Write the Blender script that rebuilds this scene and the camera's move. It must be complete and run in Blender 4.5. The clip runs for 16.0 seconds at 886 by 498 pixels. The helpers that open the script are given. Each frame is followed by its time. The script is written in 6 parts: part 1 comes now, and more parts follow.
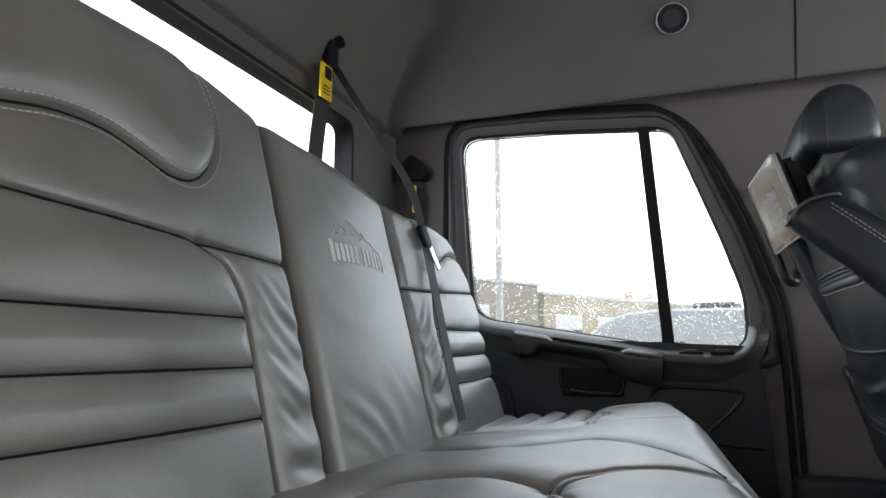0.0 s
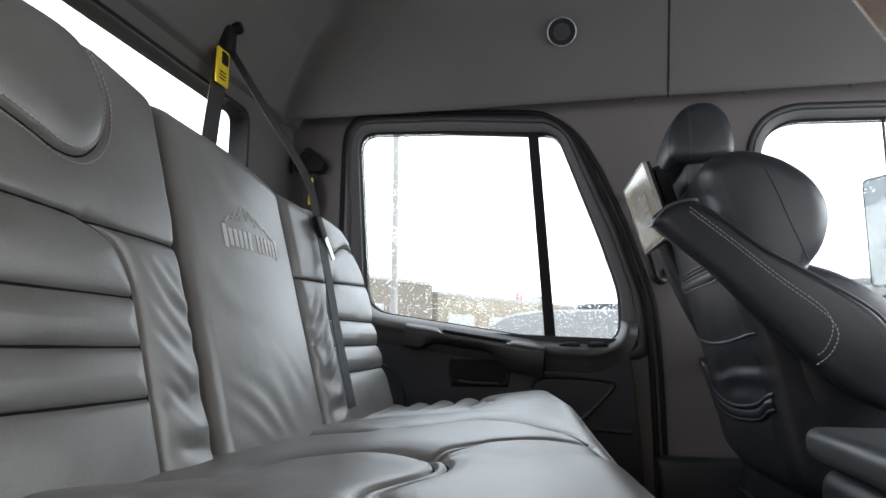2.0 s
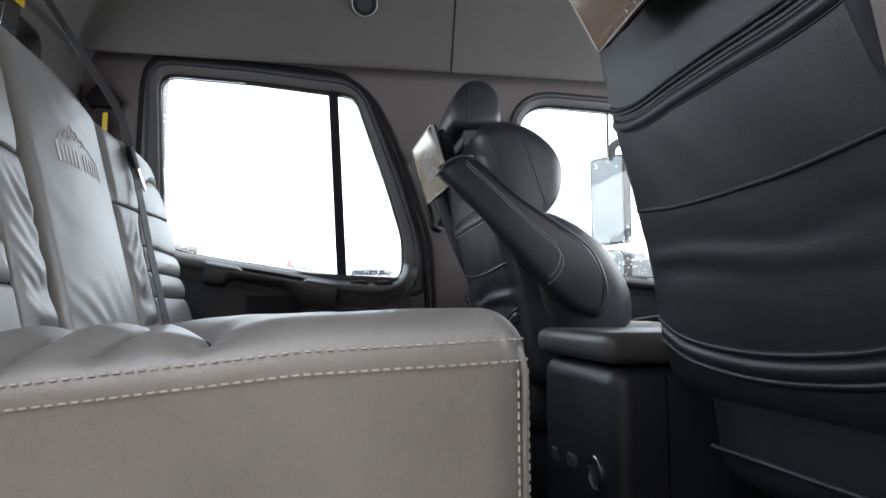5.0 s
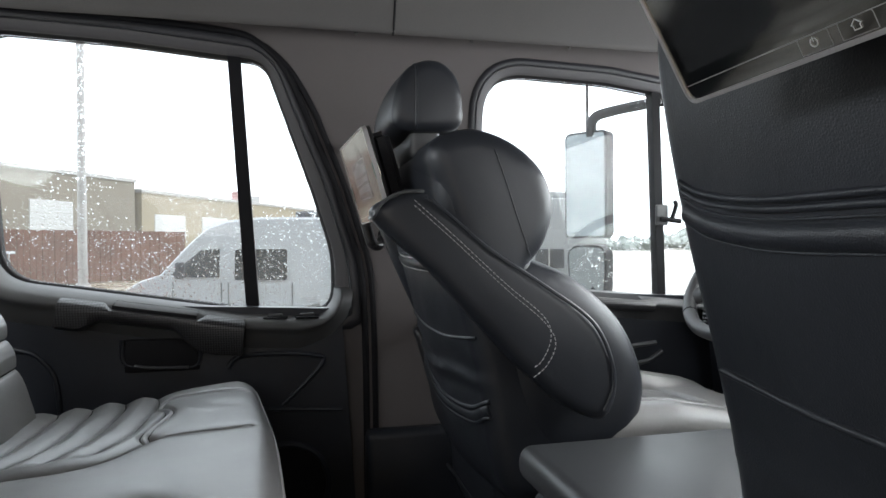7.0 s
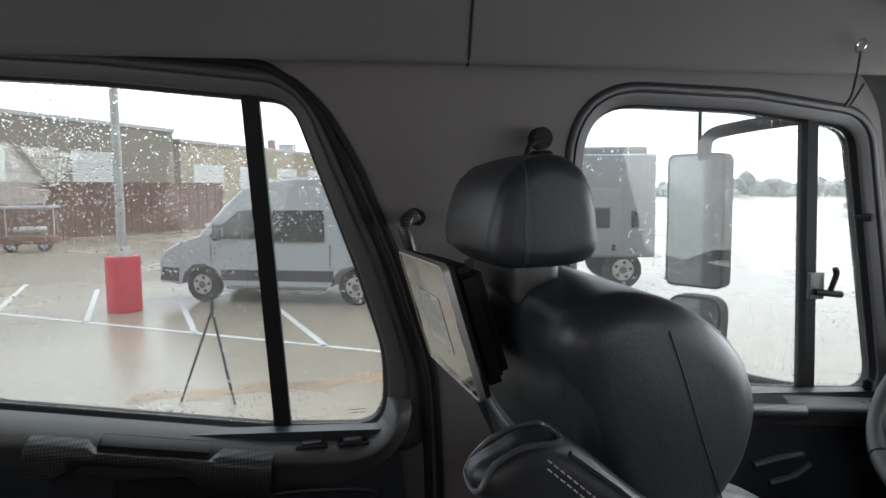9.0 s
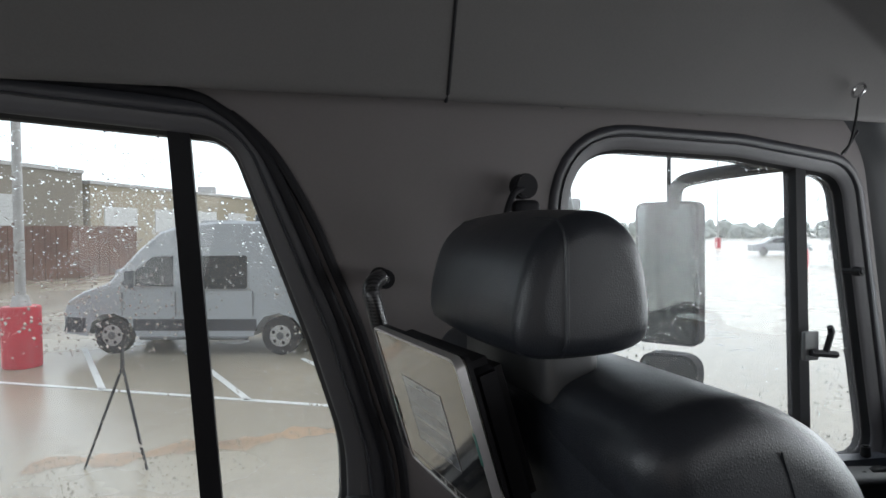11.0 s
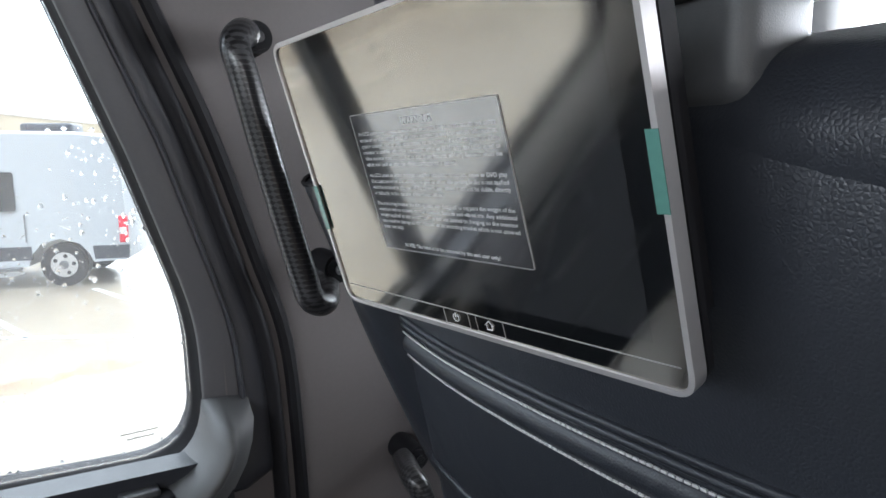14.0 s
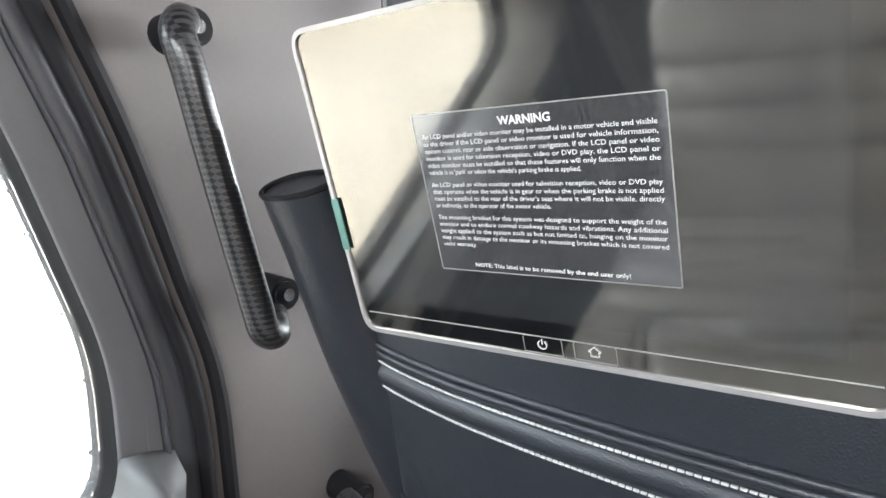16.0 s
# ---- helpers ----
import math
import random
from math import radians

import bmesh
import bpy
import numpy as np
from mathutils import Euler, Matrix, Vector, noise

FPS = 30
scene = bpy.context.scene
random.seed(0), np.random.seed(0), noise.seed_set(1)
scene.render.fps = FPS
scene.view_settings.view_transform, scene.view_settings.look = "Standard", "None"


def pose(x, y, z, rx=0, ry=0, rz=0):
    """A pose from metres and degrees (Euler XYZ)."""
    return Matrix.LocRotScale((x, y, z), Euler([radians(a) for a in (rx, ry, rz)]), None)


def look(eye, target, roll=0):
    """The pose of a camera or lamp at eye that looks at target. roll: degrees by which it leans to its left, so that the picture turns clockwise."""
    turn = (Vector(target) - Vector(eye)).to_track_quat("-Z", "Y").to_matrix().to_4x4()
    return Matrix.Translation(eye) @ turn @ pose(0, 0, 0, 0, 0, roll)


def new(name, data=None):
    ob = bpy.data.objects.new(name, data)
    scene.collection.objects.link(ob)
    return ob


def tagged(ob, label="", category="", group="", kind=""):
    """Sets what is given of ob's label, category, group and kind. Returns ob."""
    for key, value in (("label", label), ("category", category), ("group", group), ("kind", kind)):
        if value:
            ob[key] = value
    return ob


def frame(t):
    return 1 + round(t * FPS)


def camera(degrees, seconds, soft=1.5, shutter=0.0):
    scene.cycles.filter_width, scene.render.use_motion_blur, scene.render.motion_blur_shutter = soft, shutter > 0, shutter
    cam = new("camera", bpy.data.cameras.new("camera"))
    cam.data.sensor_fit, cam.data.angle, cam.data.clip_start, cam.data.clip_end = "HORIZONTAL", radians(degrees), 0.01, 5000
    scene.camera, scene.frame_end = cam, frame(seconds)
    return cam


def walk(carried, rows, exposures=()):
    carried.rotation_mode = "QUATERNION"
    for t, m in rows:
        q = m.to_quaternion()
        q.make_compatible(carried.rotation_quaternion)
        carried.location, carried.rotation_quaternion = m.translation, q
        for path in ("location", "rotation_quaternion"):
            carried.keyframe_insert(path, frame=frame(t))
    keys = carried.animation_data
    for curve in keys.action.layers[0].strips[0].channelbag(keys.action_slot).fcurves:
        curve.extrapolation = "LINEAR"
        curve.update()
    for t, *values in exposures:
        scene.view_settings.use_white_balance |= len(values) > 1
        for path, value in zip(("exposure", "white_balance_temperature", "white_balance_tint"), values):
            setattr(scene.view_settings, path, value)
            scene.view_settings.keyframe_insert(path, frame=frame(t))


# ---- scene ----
cam = camera(68.6, 16.0, soft=1.6)
PATH = [
    (0, (0.497, -0.462, 0.665), (-0.183, 1.396, 0.957), -0.1),
    (0.5, (0.507, -0.469, 0.660), (-0.090, 1.419, 0.945), 0.1),
    (1, (0.511, -0.478, 0.656), (0.000, 1.435, 0.942), 0.2),
    (1.5, (0.514, -0.490, 0.652), (0.079, 1.441, 0.939), 0.2),
    (2, (0.512, -0.498, 0.644), (0.139, 1.445, 0.934), 0.2),
    (2.5, (0.525, -0.507, 0.635), (0.221, 1.448, 0.925), 0.2),
    (3, (0.532, -0.527, 0.618), (0.337, 1.442, 0.910), 0.1),
    (3.5, (0.527, -0.572, 0.591), (0.475, 1.407, 0.879), 0.2),
    (4, (0.504, -0.628, 0.567), (0.622, 1.349, 0.847), 0.1),
    (4.5, (0.466, -0.694, 0.570), (0.676, 1.282, 0.800), 0.1),
    (5, (0.447, -0.720, 0.542), (0.763, 1.245, 0.741), 0.1),
    (7.4, (0.554, -0.153, 0.886), (1.021, 1.791, 0.835), -0.3),
    (7.7, (0.552, -0.105, 0.924), (0.993, 1.845, 0.848), -0.4),
    (8, (0.579, -0.050, 0.987), (1.001, 1.901, 0.853), -0.3),
    (8.3, (0.594, 0.039, 1.055), (0.995, 1.990, 0.875), -0.5),
    (8.6, (0.577, 0.121, 1.113), (0.932, 2.079, 0.919), -0.5),
    (11, (0.512, 0.414, 1.150), (1.095, 2.326, 1.093), -0.6),
    (11.5, (0.518, 0.465, 1.117), (1.248, 2.326, 1.059), -0.6),
    (11.8, (0.522, 0.530, 1.081), (1.289, 2.376, 1.001), -0.5),
    (12, (0.508, 0.573, 1.047), (1.305, 2.405, 0.954), -0.6),
    (12.5, (0.503, 0.643, 1.011), (1.385, 2.432, 0.870), -1.3),
    (13, (0.506, 0.689, 0.986), (1.448, 2.439, 0.762), -0.8),
    (13.4, (0.511, 0.726, 0.974), (1.497, 2.443, 0.694), -0.6),
    (14, (0.519, 0.791, 0.969), (1.608, 2.442, 0.670), -0.7),
    (14.5, (0.494, 0.818, 0.970), (1.732, 2.357, 0.654), -0.8),
    (15, (0.483, 0.875, 0.943), (1.862, 2.293, 0.649), -0.1),
    (15.5, (0.464, 0.894, 0.950), (1.910, 2.244, 0.655), -0.3),
    (15.8, (0.459, 0.903, 0.957), (1.922, 2.238, 0.679), -0.5),
    (16, (0.458, 0.905, 0.966), (1.926, 2.239, 0.706), -0.6),
]
walk(cam, [(t, look(e, a, r)) for t, e, a, r in PATH],
     exposures=[(0.0, 0.98, 6400, 12), (5.0, 1.1, 6300, 12), (7.4, 0.85, 6400, 11), (8.6, 0.4, 6400, 11), (11.5, 0.15, 6250, 12), (12.3, 0.9, 6150, 13), (13.0, 1.4, 6150, 12), (14.0, 1.75, 6100, 12), (15.0, 2.65, 6100, 12), (16.0, 2.9, 6400, 11)])

# ---------------------------------------------------------------- sky and sun
world = bpy.data.worlds.new("overcast")
scene.world = world
world.use_nodes = True
wn, wl = world.node_tree.nodes, world.node_tree.links
bg = wn["Background"]
sky = wn.new("ShaderNodeTexSky")
sky.sky_type = "NISHITA"
sky.sun_disc = False
sky.sun_elevation, sky.sun_rotation = radians(53), radians(63)
sky.air_density, sky.dust_density = 1.0, 6.0
grey = wn.new("ShaderNodeMix")
grey.data_type = "RGBA"
grey.inputs[0].default_value = 0.8
wl.new(sky.outputs[0], grey.inputs[6])
grey.inputs[7].default_value = (11.0, 11.4, 12.1, 1)
wl.new(grey.outputs[2], bg.inputs[0])
bg.inputs[1].default_value = 0.195
sun = new("sun", bpy.data.lights.new("sun", "SUN"))
sun.data.energy, sun.data.angle, sun.data.color = 0.5, radians(25), (1.0, 0.97, 0.92)
sun.matrix_world = look((6, 3, 9), (0, 0, 0))

# daylight through the windscreen, the passenger window, the open rear door and the back window
def opening_light(name, at, aim, w, h, watts):
    lamp_data = bpy.data.lights.new(name, "AREA")
    lamp_data.shape, lamp_data.size, lamp_data.size_y, lamp_data.energy = "RECTANGLE", w, h, watts
    lamp_data.color = (0.97, 0.99, 1.0)
    ob = new(name, lamp_data)
    ob.matrix_world = look(at, aim)


opening_light("windscreen_daylight", (2.0, 0.70, 1.06), (0.5, 0.70, 0.66), 1.55, 0.5, 9)
opening_light("side_window_daylight", (1.42, -0.44, 0.97), (1.3, 1.0, 0.7), 0.6, 0.5, 3)
opening_light("doorway_daylight", (0.05, -0.95, 1.15), (0.8, 0.3, 0.5), 0.7, 0.6, 1.8)
opening_light("back_window_daylight", (-0.47, 0.53, 1.18), (0.55, 0.53, 0.45), 1.1, 0.24, 4)

# ---------------------------------------------------------------- materials
def mat(name, color, rough=0.5, metal=0.0, vary=0.15, scale=8.0, grain=300.0, bump=0.0, bump_scale=None, spec=0.5, coat=0.0, folds=0.0):
    """Base colour varied at two scales, uneven roughness and fine relief, in metres."""
    m = bpy.data.materials.new(name)
    m.use_nodes = True
    n, l = m.node_tree.nodes, m.node_tree.links
    b = n["Principled BSDF"]
    co = n.new("ShaderNodeTexCoord")
    big, fine = n.new("ShaderNodeTexNoise"), n.new("ShaderNodeTexNoise")
    big.inputs["Scale"].default_value, big.inputs["Detail"].default_value = scale, 5
    fine.inputs["Scale"].default_value, fine.inputs["Detail"].default_value = grain, 2
    l.new(co.outputs["Object"], big.inputs["Vector"])
    l.new(co.outputs["Object"], fine.inputs["Vector"])
    add = n.new("ShaderNodeMath")
    add.operation = "MULTIPLY_ADD"
    add.inputs[1].default_value = 0.35
    l.new(fine.outputs[0], add.inputs[0])
    l.new(big.outputs[0], add.inputs[2])
    ramp = n.new("ShaderNodeValToRGB")
    lo, hi = 1 - vary, 1 + vary
    ramp.color_ramp.elements[0].position, ramp.color_ramp.elements[1].position = 0.45, 0.9
    ramp.color_ramp.elements[0].color = (color[0] * lo, color[1] * lo, color[2] * lo, 1)
    ramp.color_ramp.elements[1].color = (min(1, color[0] * hi), min(1, color[1] * hi), min(1, color[2] * hi), 1)
    l.new(add.outputs[0], ramp.inputs[0])
    l.new(ramp.outputs[0], b.inputs["Base Color"])
    rr = n.new("ShaderNodeMapRange")
    rr.inputs["To Min"].default_value, rr.inputs["To Max"].default_value = max(0.02, rough - 0.08), min(1, rough + 0.08)
    l.new(big.outputs[0], rr.inputs["Value"])
    l.new(rr.outputs[0], b.inputs["Roughness"])
    b.inputs["Metallic"].default_value = metal
    b.inputs["Specular IOR Level"].default_value = spec
    b.inputs["Coat Weight"].default_value = coat
    if bump:
        v = n.new("ShaderNodeTexVoronoi")
        v.feature = "DISTANCE_TO_EDGE"
        v.inputs["Scale"].default_value = bump_scale or grain
        l.new(co.outputs["Object"], v.inputs["Vector"])
        bp = n.new("ShaderNodeBump")
        bp.inputs["Strength"].default_value, bp.inputs["Distance"].default_value = bump, 0.001
        l.new(v.outputs["Distance"], bp.inputs["Height"])
        if folds:
            soft, wide = n.new("ShaderNodeTexNoise"), n.new("ShaderNodeBump")
            soft.inputs["Scale"].default_value, soft.inputs["Detail"].default_value, soft.inputs["Distortion"].default_value = 26, 3, 0.8
            wide.inputs["Strength"].default_value, wide.inputs["Distance"].default_value = folds, 0.006
            l.new(co.outputs["Object"], soft.inputs["Vector"])
            l.new(soft.outputs[0], wide.inputs["Height"])
            l.new(wide.outputs[0], bp.inputs["Normal"])
        l.new(bp.outputs[0], b.inputs["Normal"])
    return m


LEATHER = mat("grey_leather", (0.200, 0.197, 0.193), 0.37, spec=0.9, vary=0.14, folds=0.12, bump=0.35, bump_scale=420)
BLACK_LEATHER = mat("black_leather", (0.021, 0.024, 0.030), 0.38, vary=0.12, folds=0.10, spec=0.5, bump=0.35, bump_scale=420)
THREAD = mat("pale_thread", (0.5, 0.5, 0.5), 0.7)
EMBROIDERY = mat("silver_embroidery", (0.62, 0.62, 0.61), 0.6, vary=0.1, grain=900, bump=0.4, bump_scale=1500)
LINER = mat("grey_liner", (0.098, 0.094, 0.093), 0.75, vary=0.12, scale=3, bump=0.2, bump_scale=700)
PILLAR = mat("taupe_vinyl", (0.118, 0.107, 0.106), 0.6, vary=0.08, scale=4, bump=0.2, bump_scale=600)
DARK = mat("black_plastic", (0.020, 0.023, 0.030), 0.42, spec=0.45, vary=0.15, bump=0.3, bump_scale=600)
LEDGE = mat("grey_satin_ledge", (0.075, 0.076, 0.077), 0.52, vary=0.08, bump=0.15, bump_scale=700)
SEAL = mat("dark_door_seal", (0.036, 0.037, 0.043), 0.40, vary=0.08, scale=4, bump=0.15, bump_scale=700)
DOOR_FRAME = mat("grey_door_frame", (0.078, 0.076, 0.082), 0.5, vary=0.08, scale=4, bump=0.15, bump_scale=700)
SATIN = mat("grey_plastic", (0.07, 0.073, 0.077), 0.40, vary=0.1, bump=0.15, bump_scale=700)
RUBBER = mat("black_rubber", (0.012, 0.012, 0.014), 0.65, spec=0.18, vary=0.2)
CARPET = mat("black_floor_mat", (0.012, 0.012, 0.012), 0.85, vary=0.3, bump=0.6, bump_scale=300)
WEB = mat("belt_webbing", (0.018, 0.018, 0.02), 0.55, vary=0.2, grain=600, bump=0.4, bump_scale=900)
YELLOW = mat("yellow_plastic", (0.75, 0.55, 0.02), 0.45)
CHROME = mat("brushed_metal", (0.62, 0.62, 0.63), 0.25, metal=1.0, vary=0.05)
SILVER = mat("silver_bezel", (0.44, 0.43, 0.43), 0.32, metal=0.6, vary=0.05)
CONCRETE = mat("wet_concrete", (0.205, 0.178, 0.136), 0.26, vary=0.22, scale=0.25, grain=6, spec=0.3)
TRUCK = mat("grey_truck_paint", (0.19, 0.2, 0.205), 0.35, vary=0.05, scale=0.6)
PAINT = mat("white_road_paint", (0.40, 0.40, 0.39), 0.5, vary=0.1, scale=3)
WHITE = mat("white_vehicle_paint", (0.27, 0.285, 0.30), 0.3, vary=0.04, scale=0.6)
FADED = mat("faded_red_paint", (0.30, 0.17, 0.16), 0.7, vary=0.15, scale=1)
RED = mat("red_paint", (0.42, 0.012, 0.028), 0.4, vary=0.12, scale=2)
STEEL = mat("galvanised_steel", (0.33, 0.32, 0.31), 0.5, metal=0.4)
TAN = mat("tan_wall", (0.165, 0.143, 0.112), 0.8, vary=0.08, scale=0.3)
CREAM = mat("cream_wall", (0.235, 0.2, 0.14), 0.8, vary=0.08, scale=0.3)
FENCE = mat("brown_fence", (0.105, 0.05, 0.032), 0.8, vary=0.2, scale=1.0)
TREES = mat("far_trees", (0.17, 0.19, 0.175), 0.9, vary=0.3, scale=0.3)
DARKGLASS = mat("dark_glass", (0.02, 0.024, 0.027), 0.08, vary=0.1)
MIRROR = mat("mirror_glass", (0.14, 0.155, 0.158), 0.03, metal=1.0, vary=0.02)


def glass(name, drops=0.0, tint=(0.92, 0.95, 0.94)):
    """Thin clear glass: see-through with a weak reflection; a wet film scatters a little light."""
    m = bpy.data.materials.new(name)
    m.use_nodes = True
    n, l = m.node_tree.nodes, m.node_tree.links
    n.remove(n["Principled BSDF"])
    tr, gl, mix = n.new("ShaderNodeBsdfTransparent"), n.new("ShaderNodeBsdfGlossy"), n.new("ShaderNodeMixShader")
    tr.inputs[0].default_value = (*tint, 1)
    gl.inputs["Roughness"].default_value = 0.03
    lw, pw, ma = n.new("ShaderNodeLayerWeight"), n.new("ShaderNodeMath"), n.new("ShaderNodeMath")
    lw.inputs[0].default_value = 0.5
    pw.operation, ma.operation = "POWER", "MULTIPLY_ADD"
    pw.inputs[1].default_value, ma.inputs[1].default_value, ma.inputs[2].default_value = 5.0, 0.6, 0.03
    l.new(lw.outputs["Facing"], pw.inputs[0])
    l.new(pw.outputs[0], ma.inputs[0])
    l.new(ma.outputs[0], mix.inputs[0])
    l.new(tr.outputs[0], mix.inputs[1])
    l.new(gl.outputs[0], mix.inputs[2])
    film, wet = n.new("ShaderNodeBsdfTranslucent"), n.new("ShaderNodeMixShader")
    film.inputs[0].default_value = (0.85, 0.87, 0.87, 1)
    wet.inputs[0].default_value = drops
    l.new(mix.outputs[0], wet.inputs[1])
    l.new(film.outputs[0], wet.inputs[2])
    l.new(wet.outputs[0], n["Material Output"].inputs[0])
    return m


PANE = glass("window_glass")
WET_PANE = glass("rain_wet_glass", 0.028)

# ---------------------------------------------------------------- mesh helpers
def part(name, bm, material, parent=None, label="", smooth=True, crease=40):
    """Links a bmesh, in world places, as one mesh object under a thing or part."""
    me = bpy.data.meshes.new(name)
    bmesh.ops.recalc_face_normals(bm, faces=bm.faces)
    bm.to_mesh(me)
    bm.free()
    if smooth:
        me.shade_smooth()
        me.set_sharp_from_angle(angle=radians(crease))
    me.materials.append(material)
    ob = new(name, me)
    if parent is not None:
        ob.parent = parent
        ob.matrix_parent_inverse = base_of(parent).inverted()
    if label:
        ob["label"] = label
    return ob


def base_of(ob):
    m = ob.matrix_basis
    return base_of(ob.parent) @ ob.matrix_parent_inverse @ m if ob.parent else m


def thing(name, at, label, category, group="", kind=""):
    ob = new(name)
    ob.location = at
    ob.empty_display_size = 0.05
    return tagged(ob, label, category, group, kind)


def rbox(x0, x1, y0, y1, z0, z1, r=0.01, seg=3):
    bm = bmesh.new()
    bmesh.ops.create_cube(bm, size=1, matrix=Matrix.Translation(((x0 + x1) / 2, (y0 + y1) / 2, (z0 + z1) / 2)) @ Matrix.Diagonal((x1 - x0, y1 - y0, z1 - z0, 1)))
    if r:
        bmesh.ops.bevel(bm, geom=bm.edges[:], offset=r, segments=seg, affect="EDGES", profile=0.5)
    return bm


def merge(bm, other):
    me = bpy.data.meshes.new("tmp")
    other.to_mesh(me)
    other.free()
    bm.from_mesh(me)
    bpy.data.meshes.remove(me)
    return bm


def turned(bm, m):
    bmesh.ops.transform(bm, matrix=m, verts=bm.verts)
    return bm


def cyl(a, b, r, r2=None, seg=20, bevel=0.0):
    a, b = Vector(a), Vector(b)
    bm = bmesh.new()
    bmesh.ops.create_cone(bm, cap_ends=True, segments=seg, radius1=r, radius2=r if r2 is None else r2, depth=(b - a).length)
    if bevel:
        caps = [e for e in bm.edges if abs(e.verts[0].co.z - e.verts[1].co.z) < 1e-6]
        bmesh.ops.bevel(bm, geom=caps, offset=bevel, segments=2, affect="EDGES")
    q = (b - a).to_track_quat("Z", "Y").to_matrix().to_4x4()
    return turned(bm, Matrix.Translation((a + b) / 2) @ q)


def tube(points, r, seg=10, closed=False, flat=1.0, up=(0, 0, 1)):
    """A round (or flattened) tube along points."""
    pts = [Vector(p) for p in points]
    bm = bmesh.new()
    rings = []
    n = len(pts)
    last = None
    for i, p in enumerate(pts):
        a = pts[(i - 1) % n] if closed or i > 0 else p
        b = pts[(i + 1) % n] if closed or i < n - 1 else p
        d = (b - a).normalized()
        u = Vector(up) if last is None else last
        u = u - d * u.dot(d)
        if u.length < 1e-4:
            u = d.orthogonal()
        u.normalize()
        last = u
        v = d.cross(u)
        rings.append([bm.verts.new(p + r * (math.cos(t) * u * flat + math.sin(t) * v)) for t in (2 * math.pi * k / seg for k in range(seg))])
    for i in range(n if closed else n - 1):
        a, b = rings[i], rings[(i + 1) % n]
        for k in range(seg):
            bm.faces.new((a[k], a[(k + 1) % seg], b[(k + 1) % seg], b[k]))
    if not closed:
        bm.faces.new(rings[0][::-1])
        bm.faces.new(rings[-1])
    return bm


def smooth_line(points, n=8, closed=False):
    """Catmull-Rom through points."""
    P = [Vector(p) for p in points]
    m = len(P)
    out = []
    for i in range(m if closed else m - 1):
        p0 = P[(i - 1) % m] if closed or i > 0 else P[0]
        p1, p2 = P[i], P[(i + 1) % m]
        p3 = P[(i + 2) % m] if closed or i < m - 2 else P[-1]
        for k in range(n):
            t = k / n
            out.append(0.5 * (2 * p1 + (p2 - p0) * t + (2 * p0 - 5 * p1 + 4 * p2 - p3) * t * t + (3 * p1 - p0 - 3 * p2 + p3) * t ** 3))
    if not closed:
        out.append(P[-1])
    return out


def rounded(corners, seg=8):
    """A closed outline (list of 2D) from corners (x, z, radius)."""
    out = []
    n = len(corners)
    for i in range(n):
        p = Vector(corners[i][:2])
        a, b = Vector(corners[i - 1][:2]) - p, Vector(corners[(i + 1) % n][:2]) - p
        r = corners[i][2]
        half = a.angle(b) / 2
        cut = min(r / math.tan(half), 0.48 * a.length, 0.48 * b.length)
        s, e = p + a.normalized() * cut, p + b.normalized() * cut
        for k in range(seg + 1):
            t = k / seg
            out.append(s * (1 - t) ** 2 + 2 * p * t * (1 - t) + e * t * t)
    return out


def offset(outline, d):
    """The outline pushed outwards by d."""
    n = len(outline)
    area = sum(outline[i - 1].x * outline[i].y - outline[i].x * outline[i - 1].y for i in range(n))
    sgn = 1 if area > 0 else -1
    out = []
    for i in range(n):
        j, k = i - 1, (i + 1) % n
        while (outline[i] - outline[j]).length < 1e-5:
            j -= 1
        while (outline[k] - outline[i]).length < 1e-5:
            k = (k + 1) % n
        t = (outline[i] - outline[j]).normalized() + (outline[k] - outline[i]).normalized()
        t.normalize()
        out.append(outline[i] + sgn * d * Vector((t.y, -t.x)))
    return out


def plate(outer, holes, a, b, put):
    """A flat plate with holes between depths a and b; put(u, v, depth) gives the place."""
    bm = bmesh.new()
    loops = [outer, *holes]
    rows = []
    for d in (a, b):
        edges, rings = [], []
        for loop in loops:
            ring = [bm.verts.new(put(p[0], p[1], d)) for p in loop]
            edges += [bm.edges.new((ring[i - 1], ring[i])) for i in range(len(ring))]
            rings.append(ring)
        bmesh.ops.triangle_fill(bm, edges=edges, use_beauty=True)
        rows.append(rings)
    for r0, r1 in zip(*rows):
        for i in range(len(r0)):
            bm.faces.new((r0[i - 1], r0[i], r1[i], r1[i - 1]))
    return bm


def ring(outer, inner, a, b, put):
    """A frame between two outlines of the same count, from depth a to b."""
    bm = bmesh.new()
    o = [[bm.verts.new(put(p[0], p[1], d)) for p in loop] for loop, d in ((outer, a), (outer, b), (inner, b), (inner, a))]
    n = len(outer)
    for q in range(4):
        for i in range(n):
            bm.faces.new((o[q][i - 1], o[q][i], o[(q + 1) % 4][i], o[(q + 1) % 4][i - 1]))
    return bm


